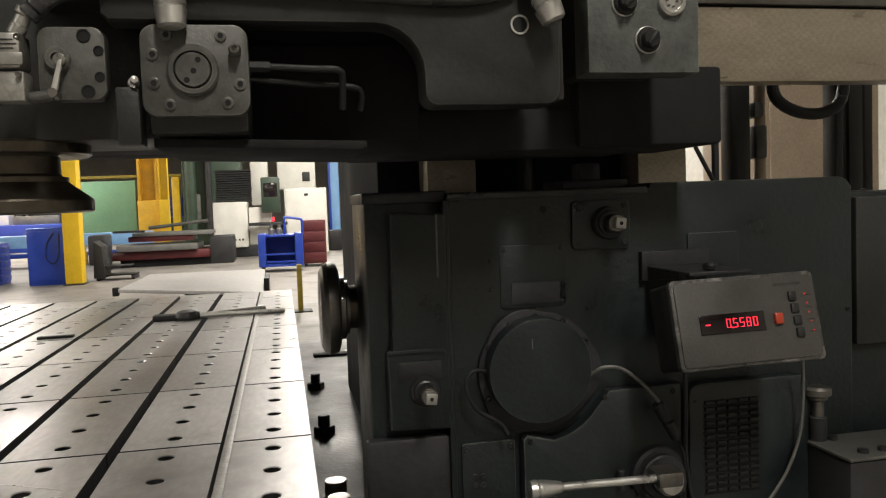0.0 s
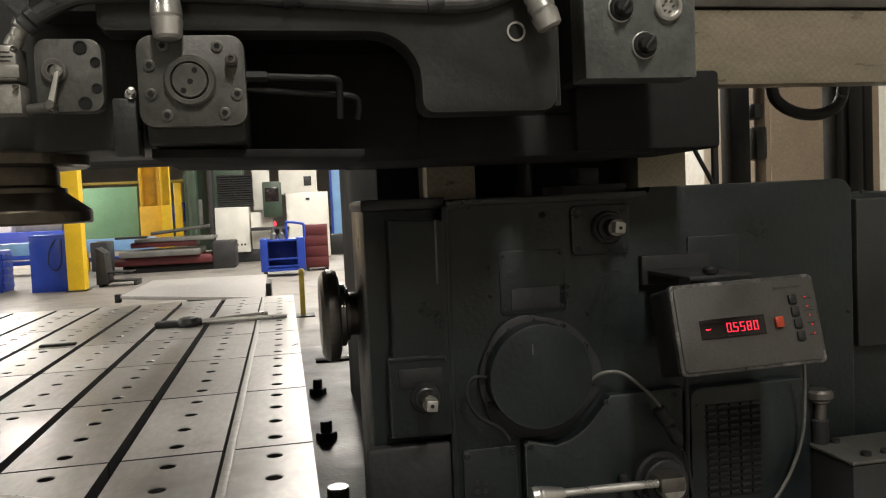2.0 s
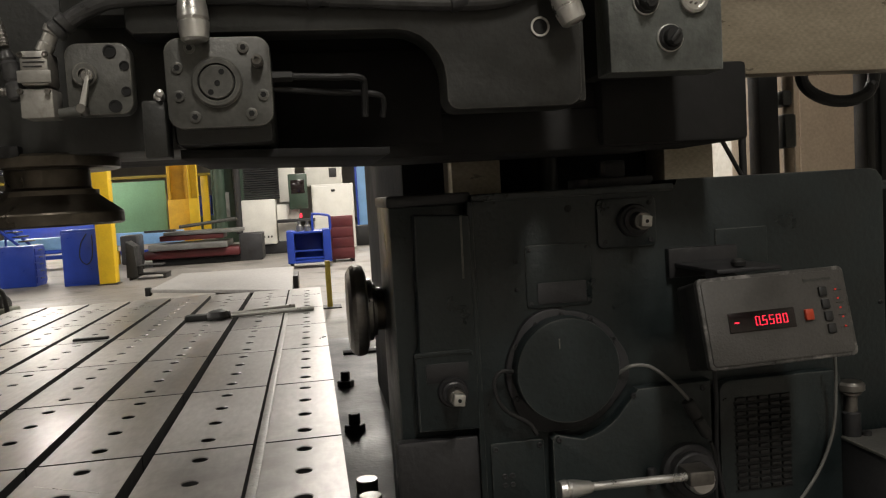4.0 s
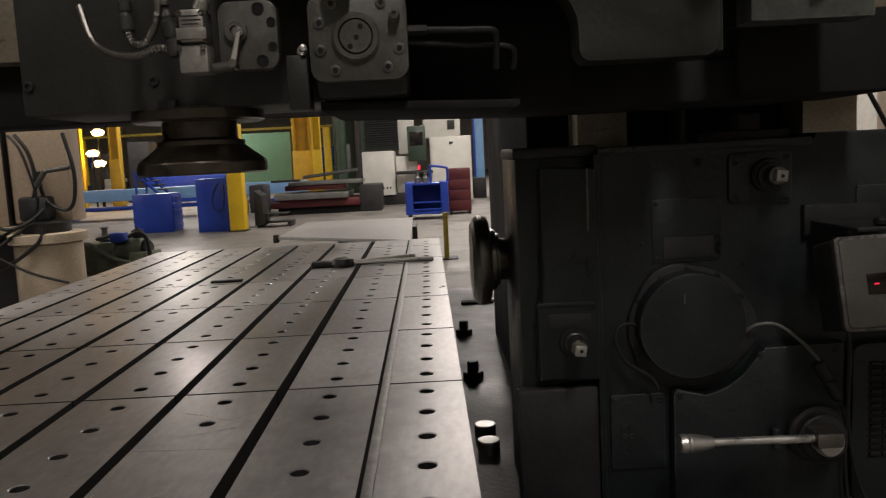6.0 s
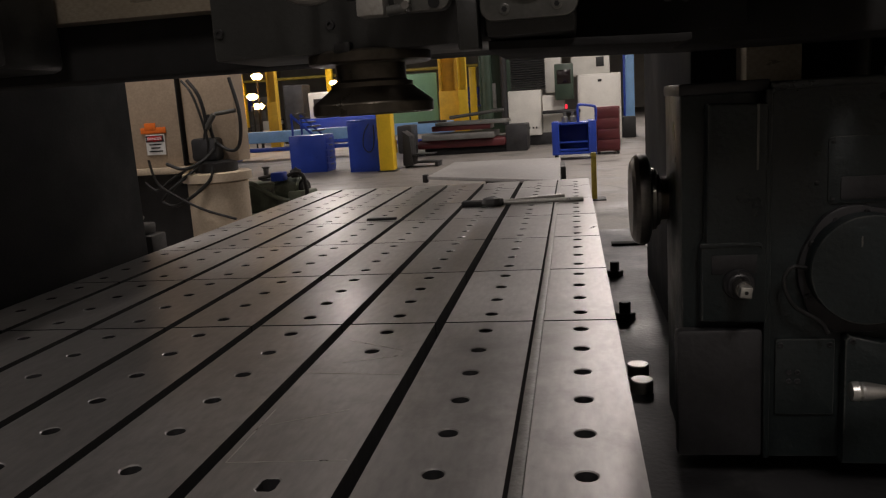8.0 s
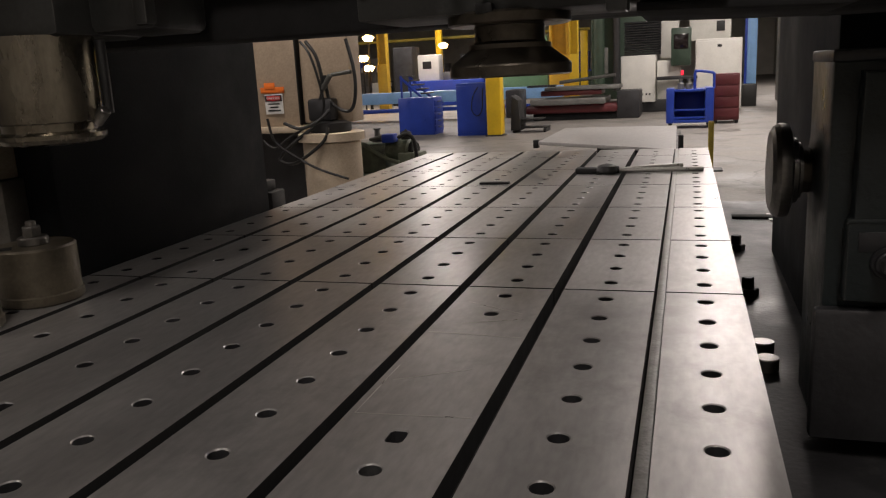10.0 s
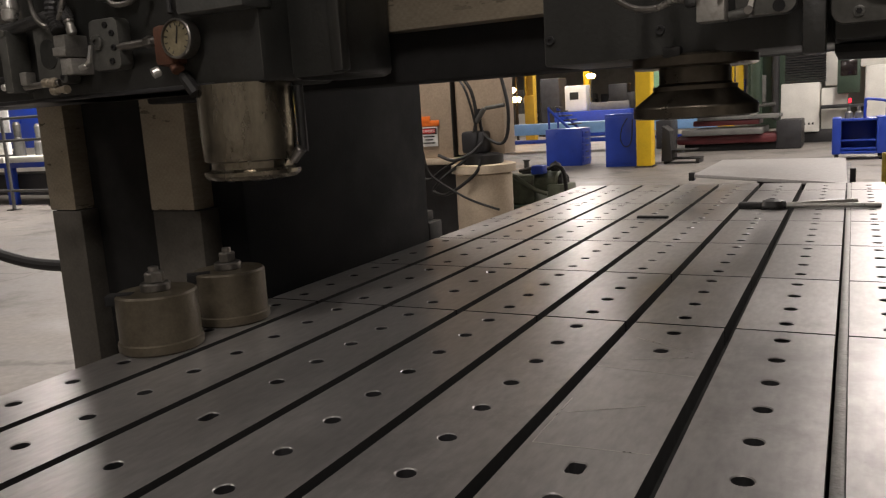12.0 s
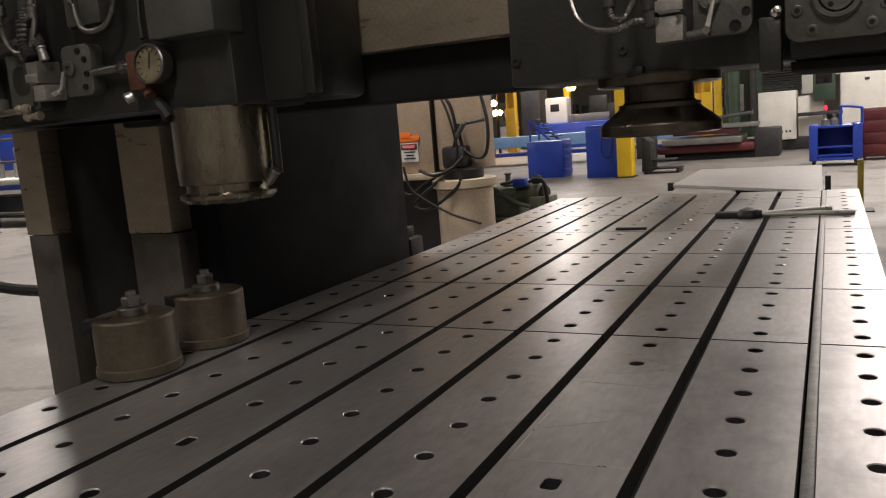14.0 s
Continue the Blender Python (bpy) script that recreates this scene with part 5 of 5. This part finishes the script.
part("foot", box(-2.36, -2.16, 0.95, 1.10, 0.0, 0.66, 0.01), BLACK, bg)
part("arm", box(-2.34, -2.20, 0.96, 1.08, 0.66, 0.72, 0.01), BLACK, bg)
part("screw", rod((-2.28, 1.02, 0.7), (-2.24, 1.02, 0.76), 0.015), DULL, bg)

pump = thing("coolant_pump", (-3.2, 5.6, 0), "greasy green-grey pump and motor set on the floor", "pump")
part("skid", box(-3.65, -2.75, 5.2, 6.2, 0.0, 0.16, 0.01), DARKGREEN, pump)
part("tank", box(-3.6, -3.2, 5.35, 6.0, 0.16, 0.50, 0.03), PUMPGREEN, pump)
part("motor", rod((-3.25, 5.5, 0.42), (-2.92, 5.45, 0.42), 0.13, 24), PUMPGREEN, pump)
part("motor_cap", rod((-2.93, 5.45, 0.42), (-2.87, 5.44, 0.42), 0.10, 24), BLACK, pump)
part("gearbox", box(-3.05, -2.8, 5.3, 5.6, 0.16, 0.40, 0.03), PUMPGREEN, pump)
part("valve_block", box(-3.20, -3.06, 5.25, 5.40, 0.52, 0.62, 0.015), BLUE, pump, "small blue valve block")
part("fitting", lathe([(0.06, 0), (0.07, 0.03), (0.03, 0.06), (0.03, 0.14), (0.05, 0.16), (0, 0.17)], (-3.3, 5.4, 0.52), steps=20), GREYMACHINE, pump)
part("fitting", lathe([(0.05, 0), (0.06, 0.02), (0.06, 0.08), (0.02, 0.1), (0, 0.12)], (-2.95, 5.35, 0.55), steps=18), BLACK, pump)
part("pipe", rod((-3.35, 5.3, 0.56), (-3.15, 5.28, 0.60), 0.02, 12), PLATE, pump)
part("pipe", tube([(-3.55, 5.3, 0.45), (-3.42, 5.22, 0.52), (-3.3, 5.2, 0.46), (-3.15, 5.22, 0.35), (-3.0, 5.22, 0.30)], 0.025, 10, 8), PUMPGREEN, pump)
part("pipe", tube([(-3.0, 5.25, 0.58), (-2.9, 5.22, 0.62), (-2.83, 5.25, 0.55), (-2.82, 5.3, 0.3)], 0.022, 10, 8), BLACK, pump)


def tool_cabinet(x0, x1, y0, y1, h, drawers, label):
    c = thing("tool_cabinet", ((x0 + x1) / 2, (y0 + y1) / 2, 0), label, "cabinet", "blue cabinets")
    part("carcass", box(x0, x1, y0, y1, 0, h, 0.012), BLUE, c)
    if drawers:
        n = 5
        for i in range(n):
            z0 = 0.06 + i * (h - 0.1) / n
            d = part("drawer_front", box(x1 - 0.005, x1 + 0.02, y0 + 0.03, y1 - 0.03, z0, z0 + (h - 0.1) / n - 0.02, 0.006), BLUE, c)
            part("handle", box(x1 + 0.02, x1 + 0.035, y0 + 0.2, y1 - 0.2, z0 + 0.07, z0 + 0.09, 0.004), GREYMACHINE, d)
    else:
        part("door", box(x0 + 0.02, x1 - 0.02, y0 - 0.012, y0 + 0.01, 0.06, h - 0.05, 0.006), BLUE, c)
    return c


site((1.065, 0.007), (1.065, 0.179), (1.062, 0))
tool_cabinet(-5.78, -5.02, 12.7, 13.3, 0.75, True, "royal blue drawer cabinet standing on the floor")
tool_cabinet(-4.40, -3.78, 12.2, 12.8, 1.0, False, "royal blue steel cabinet beside a yellow post")
wr = thing("cable_loop", (-4.0, 12.1, 0.5), "thin wire loop hung on a blue cabinet", "cable", "cables")
part("wire", tube([(-3.95, 12.15, 0.92), (-4.05, 12.13, 0.75), (-4.08, 12.13, 0.5), (-3.98, 12.13, 0.38), (-3.88, 12.13, 0.5), (-3.86, 12.15, 0.9)], 0.010, 6, 8), BLACK, wr)
ld = thing("step_ladder", (-5.9, 15.1, 0), "blue steel stair with dark treads", "stair")
for i in range(6):
    part("tread", box(-6.42 + i * 0.11, -6.28 + i * 0.11, 14.8, 15.4, 1.17 - i * 0.10, 1.20 - i * 0.10, 0.005), CAST, ld)
for y in (14.78, 15.42):
    part("stringer", rod((-6.45, y, 1.17), (-5.75, y, 0.5), 0.03, 10), BLUE, ld)
    part("rear_leg", rod((-5.75, y, 0), (-5.75, y, 0.52), 0.025, 10), BLUE, ld)
    part("upright", rod((-6.43, y, 0), (-6.43, y, 1.2), 0.025, 10), BLUE, ld)

yp = thing("guard_post", (-3.6, 12.1, 0), "tall safety-yellow steel guard column", "post")
part("column", box(-3.75, -3.47, 11.95, 12.25, 0.02, 6.2, 0.02), YELLOW, yp)
part("base_plate", box(-3.78, -3.44, 11.92, 12.28, 0, 0.02, 0.004), CAST, yp)
dk = thing("dark_stand", (-3.0, 12.9, 0), "low dark stand with shelves behind the post", "stand")
part("side_plate", outline([(-3.42, 0.05), (-3.22, 0.05), (-3.26, 0.62), (-3.40, 0.72)], 12.55, 13.1, 0.01), BLACK, dk)
part("shelf", box(-3.25, -2.82, 12.6, 13.1, 0.24, 0.26, 0.004), BLACK, dk)
part("shelf", box(-3.25, -2.72, 12.6, 13.1, 0.08, 0.10, 0.004), BLACK, dk)
for lx_ in (-3.36, -2.76):
    part("foot", box(lx_ - 0.03, lx_ + 0.03, 12.6, 13.1, 0.0, 0.08, 0.005), BLACK, dk)

bm_ = thing("track_beam", (-9, 18, 0), "long light blue floor-mounted track beam", "beam")
part("beam", box(-20, -3.2, 17.8, 18.3, 0.46, 0.76, 0.02), PALEBLUE, bm_)
part("lower_rail", box(-20, -3.2, 17.9, 18.2, 0.22, 0.32, 0.02), BLUE, bm_)
for i in range(9):
    part("leg", box(-19.5 + i * 2.0, -19.2 + i * 2.0, 17.85, 18.25, 0, 0.46, 0.01), BLUE, bm_)

rm = thing("planer_bed", (-2.8, 16.3, 0), "low oxide-red machine with dark steel slides", "machine")
part("base", box(-3.75, -1.65, 15.8, 17.0, 0.16, 0.36, 0.05), RED, rm)
part("plinth", box(-3.6, -1.3, 15.95, 17.0, 0.0, 0.17, 0.02), VOID, rm)
part("end_block", box(-1.66, -1.15, 15.9, 17.0, 0.0, 0.62, 0.03), CAST, rm)
part("way", box(-3.65, -3.0, 15.55, 15.75, 0.78, 0.83, 0.01), CAST, rm)
part("foot_pad", box(-3.85, -3.7, 15.5, 15.6, 0.0, 0.3, 0.01), BLACK, rm)
part("slide", box(-3.6, -1.9, 15.6, 17.1, 0.36, 0.5, 0.02), GREYMACHINE, rm)
part("table_top", box(-3.4, -2.0, 15.9, 16.8, 0.56, 0.68, 0.02), RED, rm)
part("way", box(-3.3, -1.6, 15.85, 16.9, 0.68, 0.76, 0.01), GREYMACHINE, rm)
part("gearbox", box(-4.2, -3.85, 15.7, 16.5, 0.1, 0.75, 0.04), CAST, rm)
part("boom", rod((-3.0, 16.2, 0.86), (-1.7, 16.2, 0.98), 0.04, 12), PLATE, rm)
part("lamp_box", box(-4.35, -4.25, 15.7, 15.9, 0.12, 0.42, 0.02), ORANGE, rm)

wm = thing("machining_centre", (-1.0, 18.3, 0), "off-white machining centre with a black bellows", "machine", "white machines")
part("left_guard", box(-1.72, -0.88, 17.9, 19.2, 0.25, 1.40, 0.03), WHITE, wm)
part("base", box(-1.6, -0.3, 18.0, 19.2, 0.0, 0.3, 0.02), CAST, wm)
part("right_guard", box(-0.86, -0.30, 18.1, 19.2, 0.22, 1.25, 0.03), WHITE, wm)
for i in range(14):
    part("bellows_fold", box(-1.68, -0.78, 18.5, 19.2, 1.41 + i * 0.06, 1.455 + i * 0.06, 0.012, 1), BLACK, wm)
part("column", box(-0.80, -0.35, 18.9, 19.6, 1.3, 2.6, 0.03), WHITE, wm)
pd = part("control_pendant", box(-0.52, -0.05, 17.8, 18.0, 1.1, 2.0, 0.03), DARKGREEN, wm, "dark control pendant")
part("screen", box(-0.46, -0.12, 17.785, 17.80, 1.5, 1.85, 0.005), DROWIN, pd)
part("warning_lamp", box(-0.28, -0.22, 17.6, 17.66, 0.88, 0.99, 0.01), LED, pd)
part("tray", box(-0.85, 0.1, 17.6, 18.0, 0.78, 0.86, 0.02), CAST, wm)
for hx in (-1.2, -1.1, -1.02):
    part("vent", box(hx - 0.02, hx + 0.02, 17.885, 17.9, 0.42, 0.47, 0.003), INK, wm)
wc = thing("machine_cabinet", (0.6, 18.4, 0), "tall off-white electrical cabinet", "cabinet", "white machines")
part("carcass", box(0.05, 1.12, 18.0, 18.9, 0.02, 1.70, 0.02), WHITE, wc)
part("door", box(0.08, 1.09, 17.98, 18.0, 0.1, 1.65, 0.01), WHITE, wc)
part("plate", box(0.55, 0.65, 17.965, 17.98, 1.5, 1.56, 0.002), INK, wc)
part("upper_unit", box(-0.1, 0.9, 18.9, 19.6, 1.7, 2.5, 0.03), WHITE, wc)
part("opening", box(0.55, 0.75, 18.88, 18.9, 1.9, 2.15, 0.002), INK, wc)
bc = thing("parts_cart", (-0.1, 12.8, 0), "royal blue parts cart with an open front", "cart")
part("side", box(-0.50, -0.36, 12.5, 13.3, 0.1, 0.72, 0.015), BLUE, bc)
part("side", box(0.18, 0.33, 12.5, 13.3, 0.1, 0.72, 0.015), BLUE, bc)
part("back", box(-0.36, 0.18, 13.2, 13.3, 0.1, 0.70, 0.01), BLUE, bc)
part("shelf", box(-0.36, 0.18, 12.5, 13.3, 0.1, 0.15, 0.01), BLUE, bc)
part("top", box(-0.36, 0.18, 12.55, 13.3, 0.66, 0.70, 0.01), BLUE, bc)
part("handle", tube([(0.0, 12.7, 0.70), (0.0, 12.7, 0.98), (0.05, 12.7, 1.02), (0.3, 12.7, 0.98), (0.33, 12.7, 0.92), (0.33, 12.7, 0.70)], 0.025, 8), BLUE, bc)
for x in (-0.25, -0.1):
    part("tool_holder", lathe([(0.06, 0), (0.06, 0.1), (0.03, 0.13), (0.03, 0.2), (0, 0.2)], (x, 12.8, 0.70), steps=14), GREYMACHINE, bc)
for z in (0.18, 0.32):
    part("slat", box(-0.36, 0.18, 12.49, 12.53, z, z + 0.03, 0.004), BLUE, bc)
for x in (-0.43, 0.25):
    for y in (12.58, 13.2):
        part("caster", rod((x - 0.03, y, 0.05), (x + 0.03, y, 0.05), 0.05, 14), BLACK, bc)
rc = thing("red_cabinet", (0.55, 13.8, 0), "dull red drawer cabinet", "cabinet")
part("carcass", box(0.36, 0.82, 13.5, 14.2, 0.06, 0.94, 0.015), RED, rc)
for i in range(4):
    part("drawer_front", box(0.38, 0.80, 13.485, 13.5, 0.10 + i * 0.21, 0.28 + i * 0.21, 0.006), RED, rc)
for x, y in ((0.4, 13.55), (0.78, 13.55), (0.4, 14.15), (0.78, 14.15)):
    part("foot", box(x - 0.03, x + 0.03, y - 0.03, y + 0.03, 0, 0.06, 0.004), BLACK, rc)
bp = thing("yellow_stanchion", (0.12, 6.6, 0), "short dull yellow stanchion behind the table", "stanchion")
part("post", box(0.09, 0.15, 6.5, 6.57, 0, 0.55, 0.01), OLIVE, bp)
part("base", box(0.0, 0.25, 6.42, 6.7, 0, 0.015, 0.003), BLACK, bp)
blp = thing("blue_partition", (1.5, 20, 0), "tall blue steel partition panel", "partition")
part("panel", box(1.36, 1.60, 20.0, 20.1, 0.05, 2.9, 0.01), PALEBLUE, blp)
part("frame", box(1.3, 1.36, 19.98, 20.12, 0, 3.0, 0.01), BLUE, blp)
part("bin", box(1.2, 1.55, 19.0, 19.6, 0, 0.55, 0.02), BLACK, blp)
gc = thing("grey_locker", (3.2, 21, 0), "tall pale grey steel locker", "locker")
part("carcass", box(2.2, 3.4, 20.5, 21.3, 0.02, 2.6, 0.02), PLATE, gc)
part("door", box(2.22, 2.78, 20.48, 20.5, 0.08, 2.55, 0.008), PLATE, gc)
part("door", box(2.82, 3.38, 20.48, 20.5, 0.08, 2.55, 0.008), PLATE, gc)
gb = thing("green_screen", (-5.4, 24, 0), "large green sheet-metal guard panel", "panel")
part("sheet", box(-6.3, -4.55, 24.0, 24.06, 0.55, 2.25, 0.01), GREEN, gb)
part("leg", box(-6.25, -6.15, 24.0, 24.1, 0, 0.6, 0.01), GREEN, gb)
part("leg", box(-4.7, -4.6, 24.0, 24.1, 0, 0.6, 0.01), GREEN, gb)


def column(x0, x1, y, mat, label):
    c = thing("building_column", ((x0 + x1) / 2, y, 0), label, "column", "painted columns")
    w = x1 - x0
    part("flange", box(x0, x0 + w * 0.14, y, y + w, 0, 6.2, 0.01), mat, c)
    part("flange", box(x1 - w * 0.14, x1, y, y + w, 0, 6.2, 0.01), mat, c)
    part("web", box(x0 + w * 0.14, x1 - w * 0.14, y + w * 0.4, y + w * 0.6, 0, 6.2, 0.0), mat, c)
    part("kick_plate", box(x0 - 0.02, x1 + 0.02, y - 0.03, y, 0, 1.6, 0.01), mat, c)
    return c


column(-4.45, -3.82, 23.8, ORANGE, "worn amber steel building column")
column(-3.74, -3.48, 23.4, YELLOW, "bright yellow steel building column")
column(-9.86, -9.56, 22.2, ORANGE, "worn amber steel building column")
column(-10.95, -10.72, 22.2, YELLOW, "bright yellow steel building column")
column(-10.25, -10.0, 30.0, YELLOW, "bright yellow steel building column")
bm_ = thing("machining_centre", (-9.2, 27, 0), "blue machining centre with a white control cabinet", "machine")
part("bed", box(-10.4, -7.4, 26.6, 27.4, 0, 0.95, 0.04), BLUE, bm_)
part("control_cabinet", box(-10.05, -9.2, 26.9, 27.5, 0.95, 1.93, 0.04), WHITE, bm_)
part("screen", box(-9.85, -9.5, 26.885, 26.905, 1.4, 1.68, 0.01), BLACK, bm_)
part("spindle_column", box(-11.3, -10.5, 27.6, 28.6, 0, 2.3, 0.05), CAST, bm_)
part("guard", box(-9.1, -7.6, 27.0, 27.1, 0.95, 1.25, 0.02), GREYMACHINE, bm_)
column(-6.0, -5.7, 34.0, YELLOW, "bright yellow steel building column")
gy = thing("crane_rail", (-6, 33, 3.2), "yellow overhead crane beam", "crane beam")
part("beam", box(-16, -4.2, 33.0, 33.4, 2.72, 2.84, 0.02), OLIVE, gy)
for hx in (-15.5, -4.6):
    part("support_post", box(hx, hx + 0.3, 33.05, 33.35, 0, 2.72, 0.02), YELLOW, gy)
gm = thing("green_machine", (-3.0, 27, 0), "tall dark green press with ducts", "machine")
part("frame", box(-3.4, -1.4, 26.5, 28.5, 0, 4.6, 0.05), DARKGREEN, gm)
part("duct", rod((-3.1, 26.3, 0.3), (-3.1, 26.3, 4.2), 0.18, 16), DARKGREEN, gm)
part("duct", rod((-2.5, 26.3, 0.3), (-2.5, 26.3, 4.2), 0.12, 16), CAST, gm)
part("panel", box(-3.2, -2.8, 26.3, 26.4, 0.9, 1.8, 0.02), GREYMACHINE, gm)

RND = random.Random(7)
# machines and racks far down the shop
for i in range(26):
    x, y = RND.uniform(-20, -4.8), RND.uniform(27, 50)
    w, d, h = RND.uniform(0.7, 2.2), RND.uniform(0.6, 1.4), RND.uniform(0.8, 2.2)
    m = RND.choice((WHITE, GREYMACHINE, DARKGREEN, CAST, BEIGE, CAST, BLUE))
    f = thing("far_machine", (x, y, 0), "machine tool far down the shop", "machine", "far machines")
    part("base", box(x - w / 2, x + w / 2, y, y + d, 0, h * 0.45, 0.03), CAST, f)
    part("column", box(x - w * 0.4, x + w * 0.15, y + d * 0.3, y + d, h * 0.45, h, 0.04), m, f)
    part("panel", box(x + w * 0.2, x + w * 0.42, y - 0.02, y + 0.2, h * 0.45, h * 0.8, 0.02), RND.choice((WHITE, CAST, GREYMACHINE)), f)
    part("guard", box(x - w * 0.3, x + w * 0.3, y - 0.05, y + 0.1, h * 0.2, h * 0.5, 0.02), m, f)
for x, y, z in ((-10.40, 22.3, 1.72), (-10.30, 22.5, 1.40), (-10.22, 22.4, 2.36), (-9.35, 28.1, 2.18), (-7.6, 40, 2.6)):
    wl = thing("work_light", (x, y, 0), "small lit work lamp on a stand", "lamp", "work lamps")
    part("lamp_head", lathe([(0.12, 0), (0.2, 0.12), (0.1, 0.2), (0, 0.2)], (x, y, z), steps=14), WARMGLOW, wl)
    part("stand", rod((x, y, 0), (x, y, z), 0.03, 8), BLACK, wl)
    part("foot", lathe([(0.2, 0), (0.2, 0.02), (0, 0.02)], (x, y, 0), steps=14), BLACK, wl)

# ---- railing and workstations left of the machine ----
site()
fe = thing("guard_railing", (-14, 6.6, 0), "grey pipe railing before the blue workstations", "railing")
for i in range(7):
    x = -18.6 + i * 1.5
    part("post", rod((x, 6.6, 0), (x, 6.6, 1.72), 0.032, 10), GREYMACHINE, fe)
    part("foot", box(x - 0.08, x + 0.08, 6.5, 6.7, 0, 0.015, 0.003), BLACK, fe)
for z in (0.36, 1.28, 1.68):
    part("rail", rod((-18.7, 6.6, z), (-9.5, 6.6, z), 0.026, 10), PLATE, fe)
WS = random.Random(3)
for i in range(5):
    x, y = -18.0 + i * 1.85, 7.3
    w = thing("workstation", (x, y, 0), "blue workbench with white panels and parts", "workstation", "blue workstations")
    part("bench_top", box(x - 0.9, x + 0.9, y, y + 1.1, 0.84, 0.95, 0.01), WHITE, w)
    part("apron", box(x - 0.9, x + 0.9, y + 0.02, y + 0.08, 0.74, 0.84, 0.005), BLUE, w)
    part("lower_shelf", box(x - 0.9, x + 0.9, y + 0.2, y + 1.0, 0.18, 0.60, 0.01), CAST, w)
    for dx in (-0.85, 0.85):
        part("leg", box(x + dx - 0.05, x + dx + 0.05, y + 0.05, y + 0.15, 0, 0.84, 0.005), BLUE, w)
        part("upright", box(x + dx - 0.05, x + dx + 0.05, y + 1.0, y + 1.1, 0.95, 2.4, 0.005), BLUE, w)
    part("back_panel", box(x - 0.8, x + 0.8, y + 1.05, y + 1.1, 1.1, 2.2, 0.005), BLUE, w)
    part("notice", box(x - 0.75, x - 0.25, y + 1.03, y + 1.05, 1.45, 2.1, 0.002), SIGNWHITE, w)
    part("monitor", box(x + 0.1, x + 0.62, y + 0.35, y + 0.42, 1.0, 1.28, 0.01), SIGNWHITE, w)
    for k in range(4):
        mx, mh, mw = x - 0.7 + k * 0.38 + WS.uniform(-0.08, 0.08), WS.uniform(0.2, 0.75), WS.uniform(0.08, 0.17)
        part("fixture", lathe([(mw, 0), (mw, mh * 0.4), (mw * 0.6, mh * 0.55), (mw * 0.7, mh * 0.9), (mw * 0.4, mh), (0, mh)], (mx, y + 0.7, 0.95), steps=14), WS.choice((BEIGE, GREYMACHINE, CAST, PLATE)), w)
hb = thing("overhead_fascia", (-14, 9, 2.3), "long cream fascia board over the workstations", "fascia")
part("board", box(-20, -9.4, 8.9, 9.0, 2.25, 2.75, 0.01), CREAM, hb)
for hx in (-19.5, -14.5, -9.6):
    part("hanger", box(hx, hx + 0.1, 8.92, 8.98, 0, 2.25, 0.01), GREYMACHINE, hb)
hc = thing("floor_hose", (-3.8, -0.6, 0), "black hose drooping behind the machine upright", "hose", "hoses on the machine")
part("hose_line", tube([(-2.93, -0.55, 0.78), (-3.1, -0.6, 0.76), (-3.4, -0.7, 0.80), (-3.7, -0.8, 0.95), (-4.1, -0.9, 1.25), (-4.5, -1.0, 1.7), (-4.7, -1.1, 2.4), (-4.7, -1.1, 6.2)], 0.025, 10, 8), BLACK, hc)
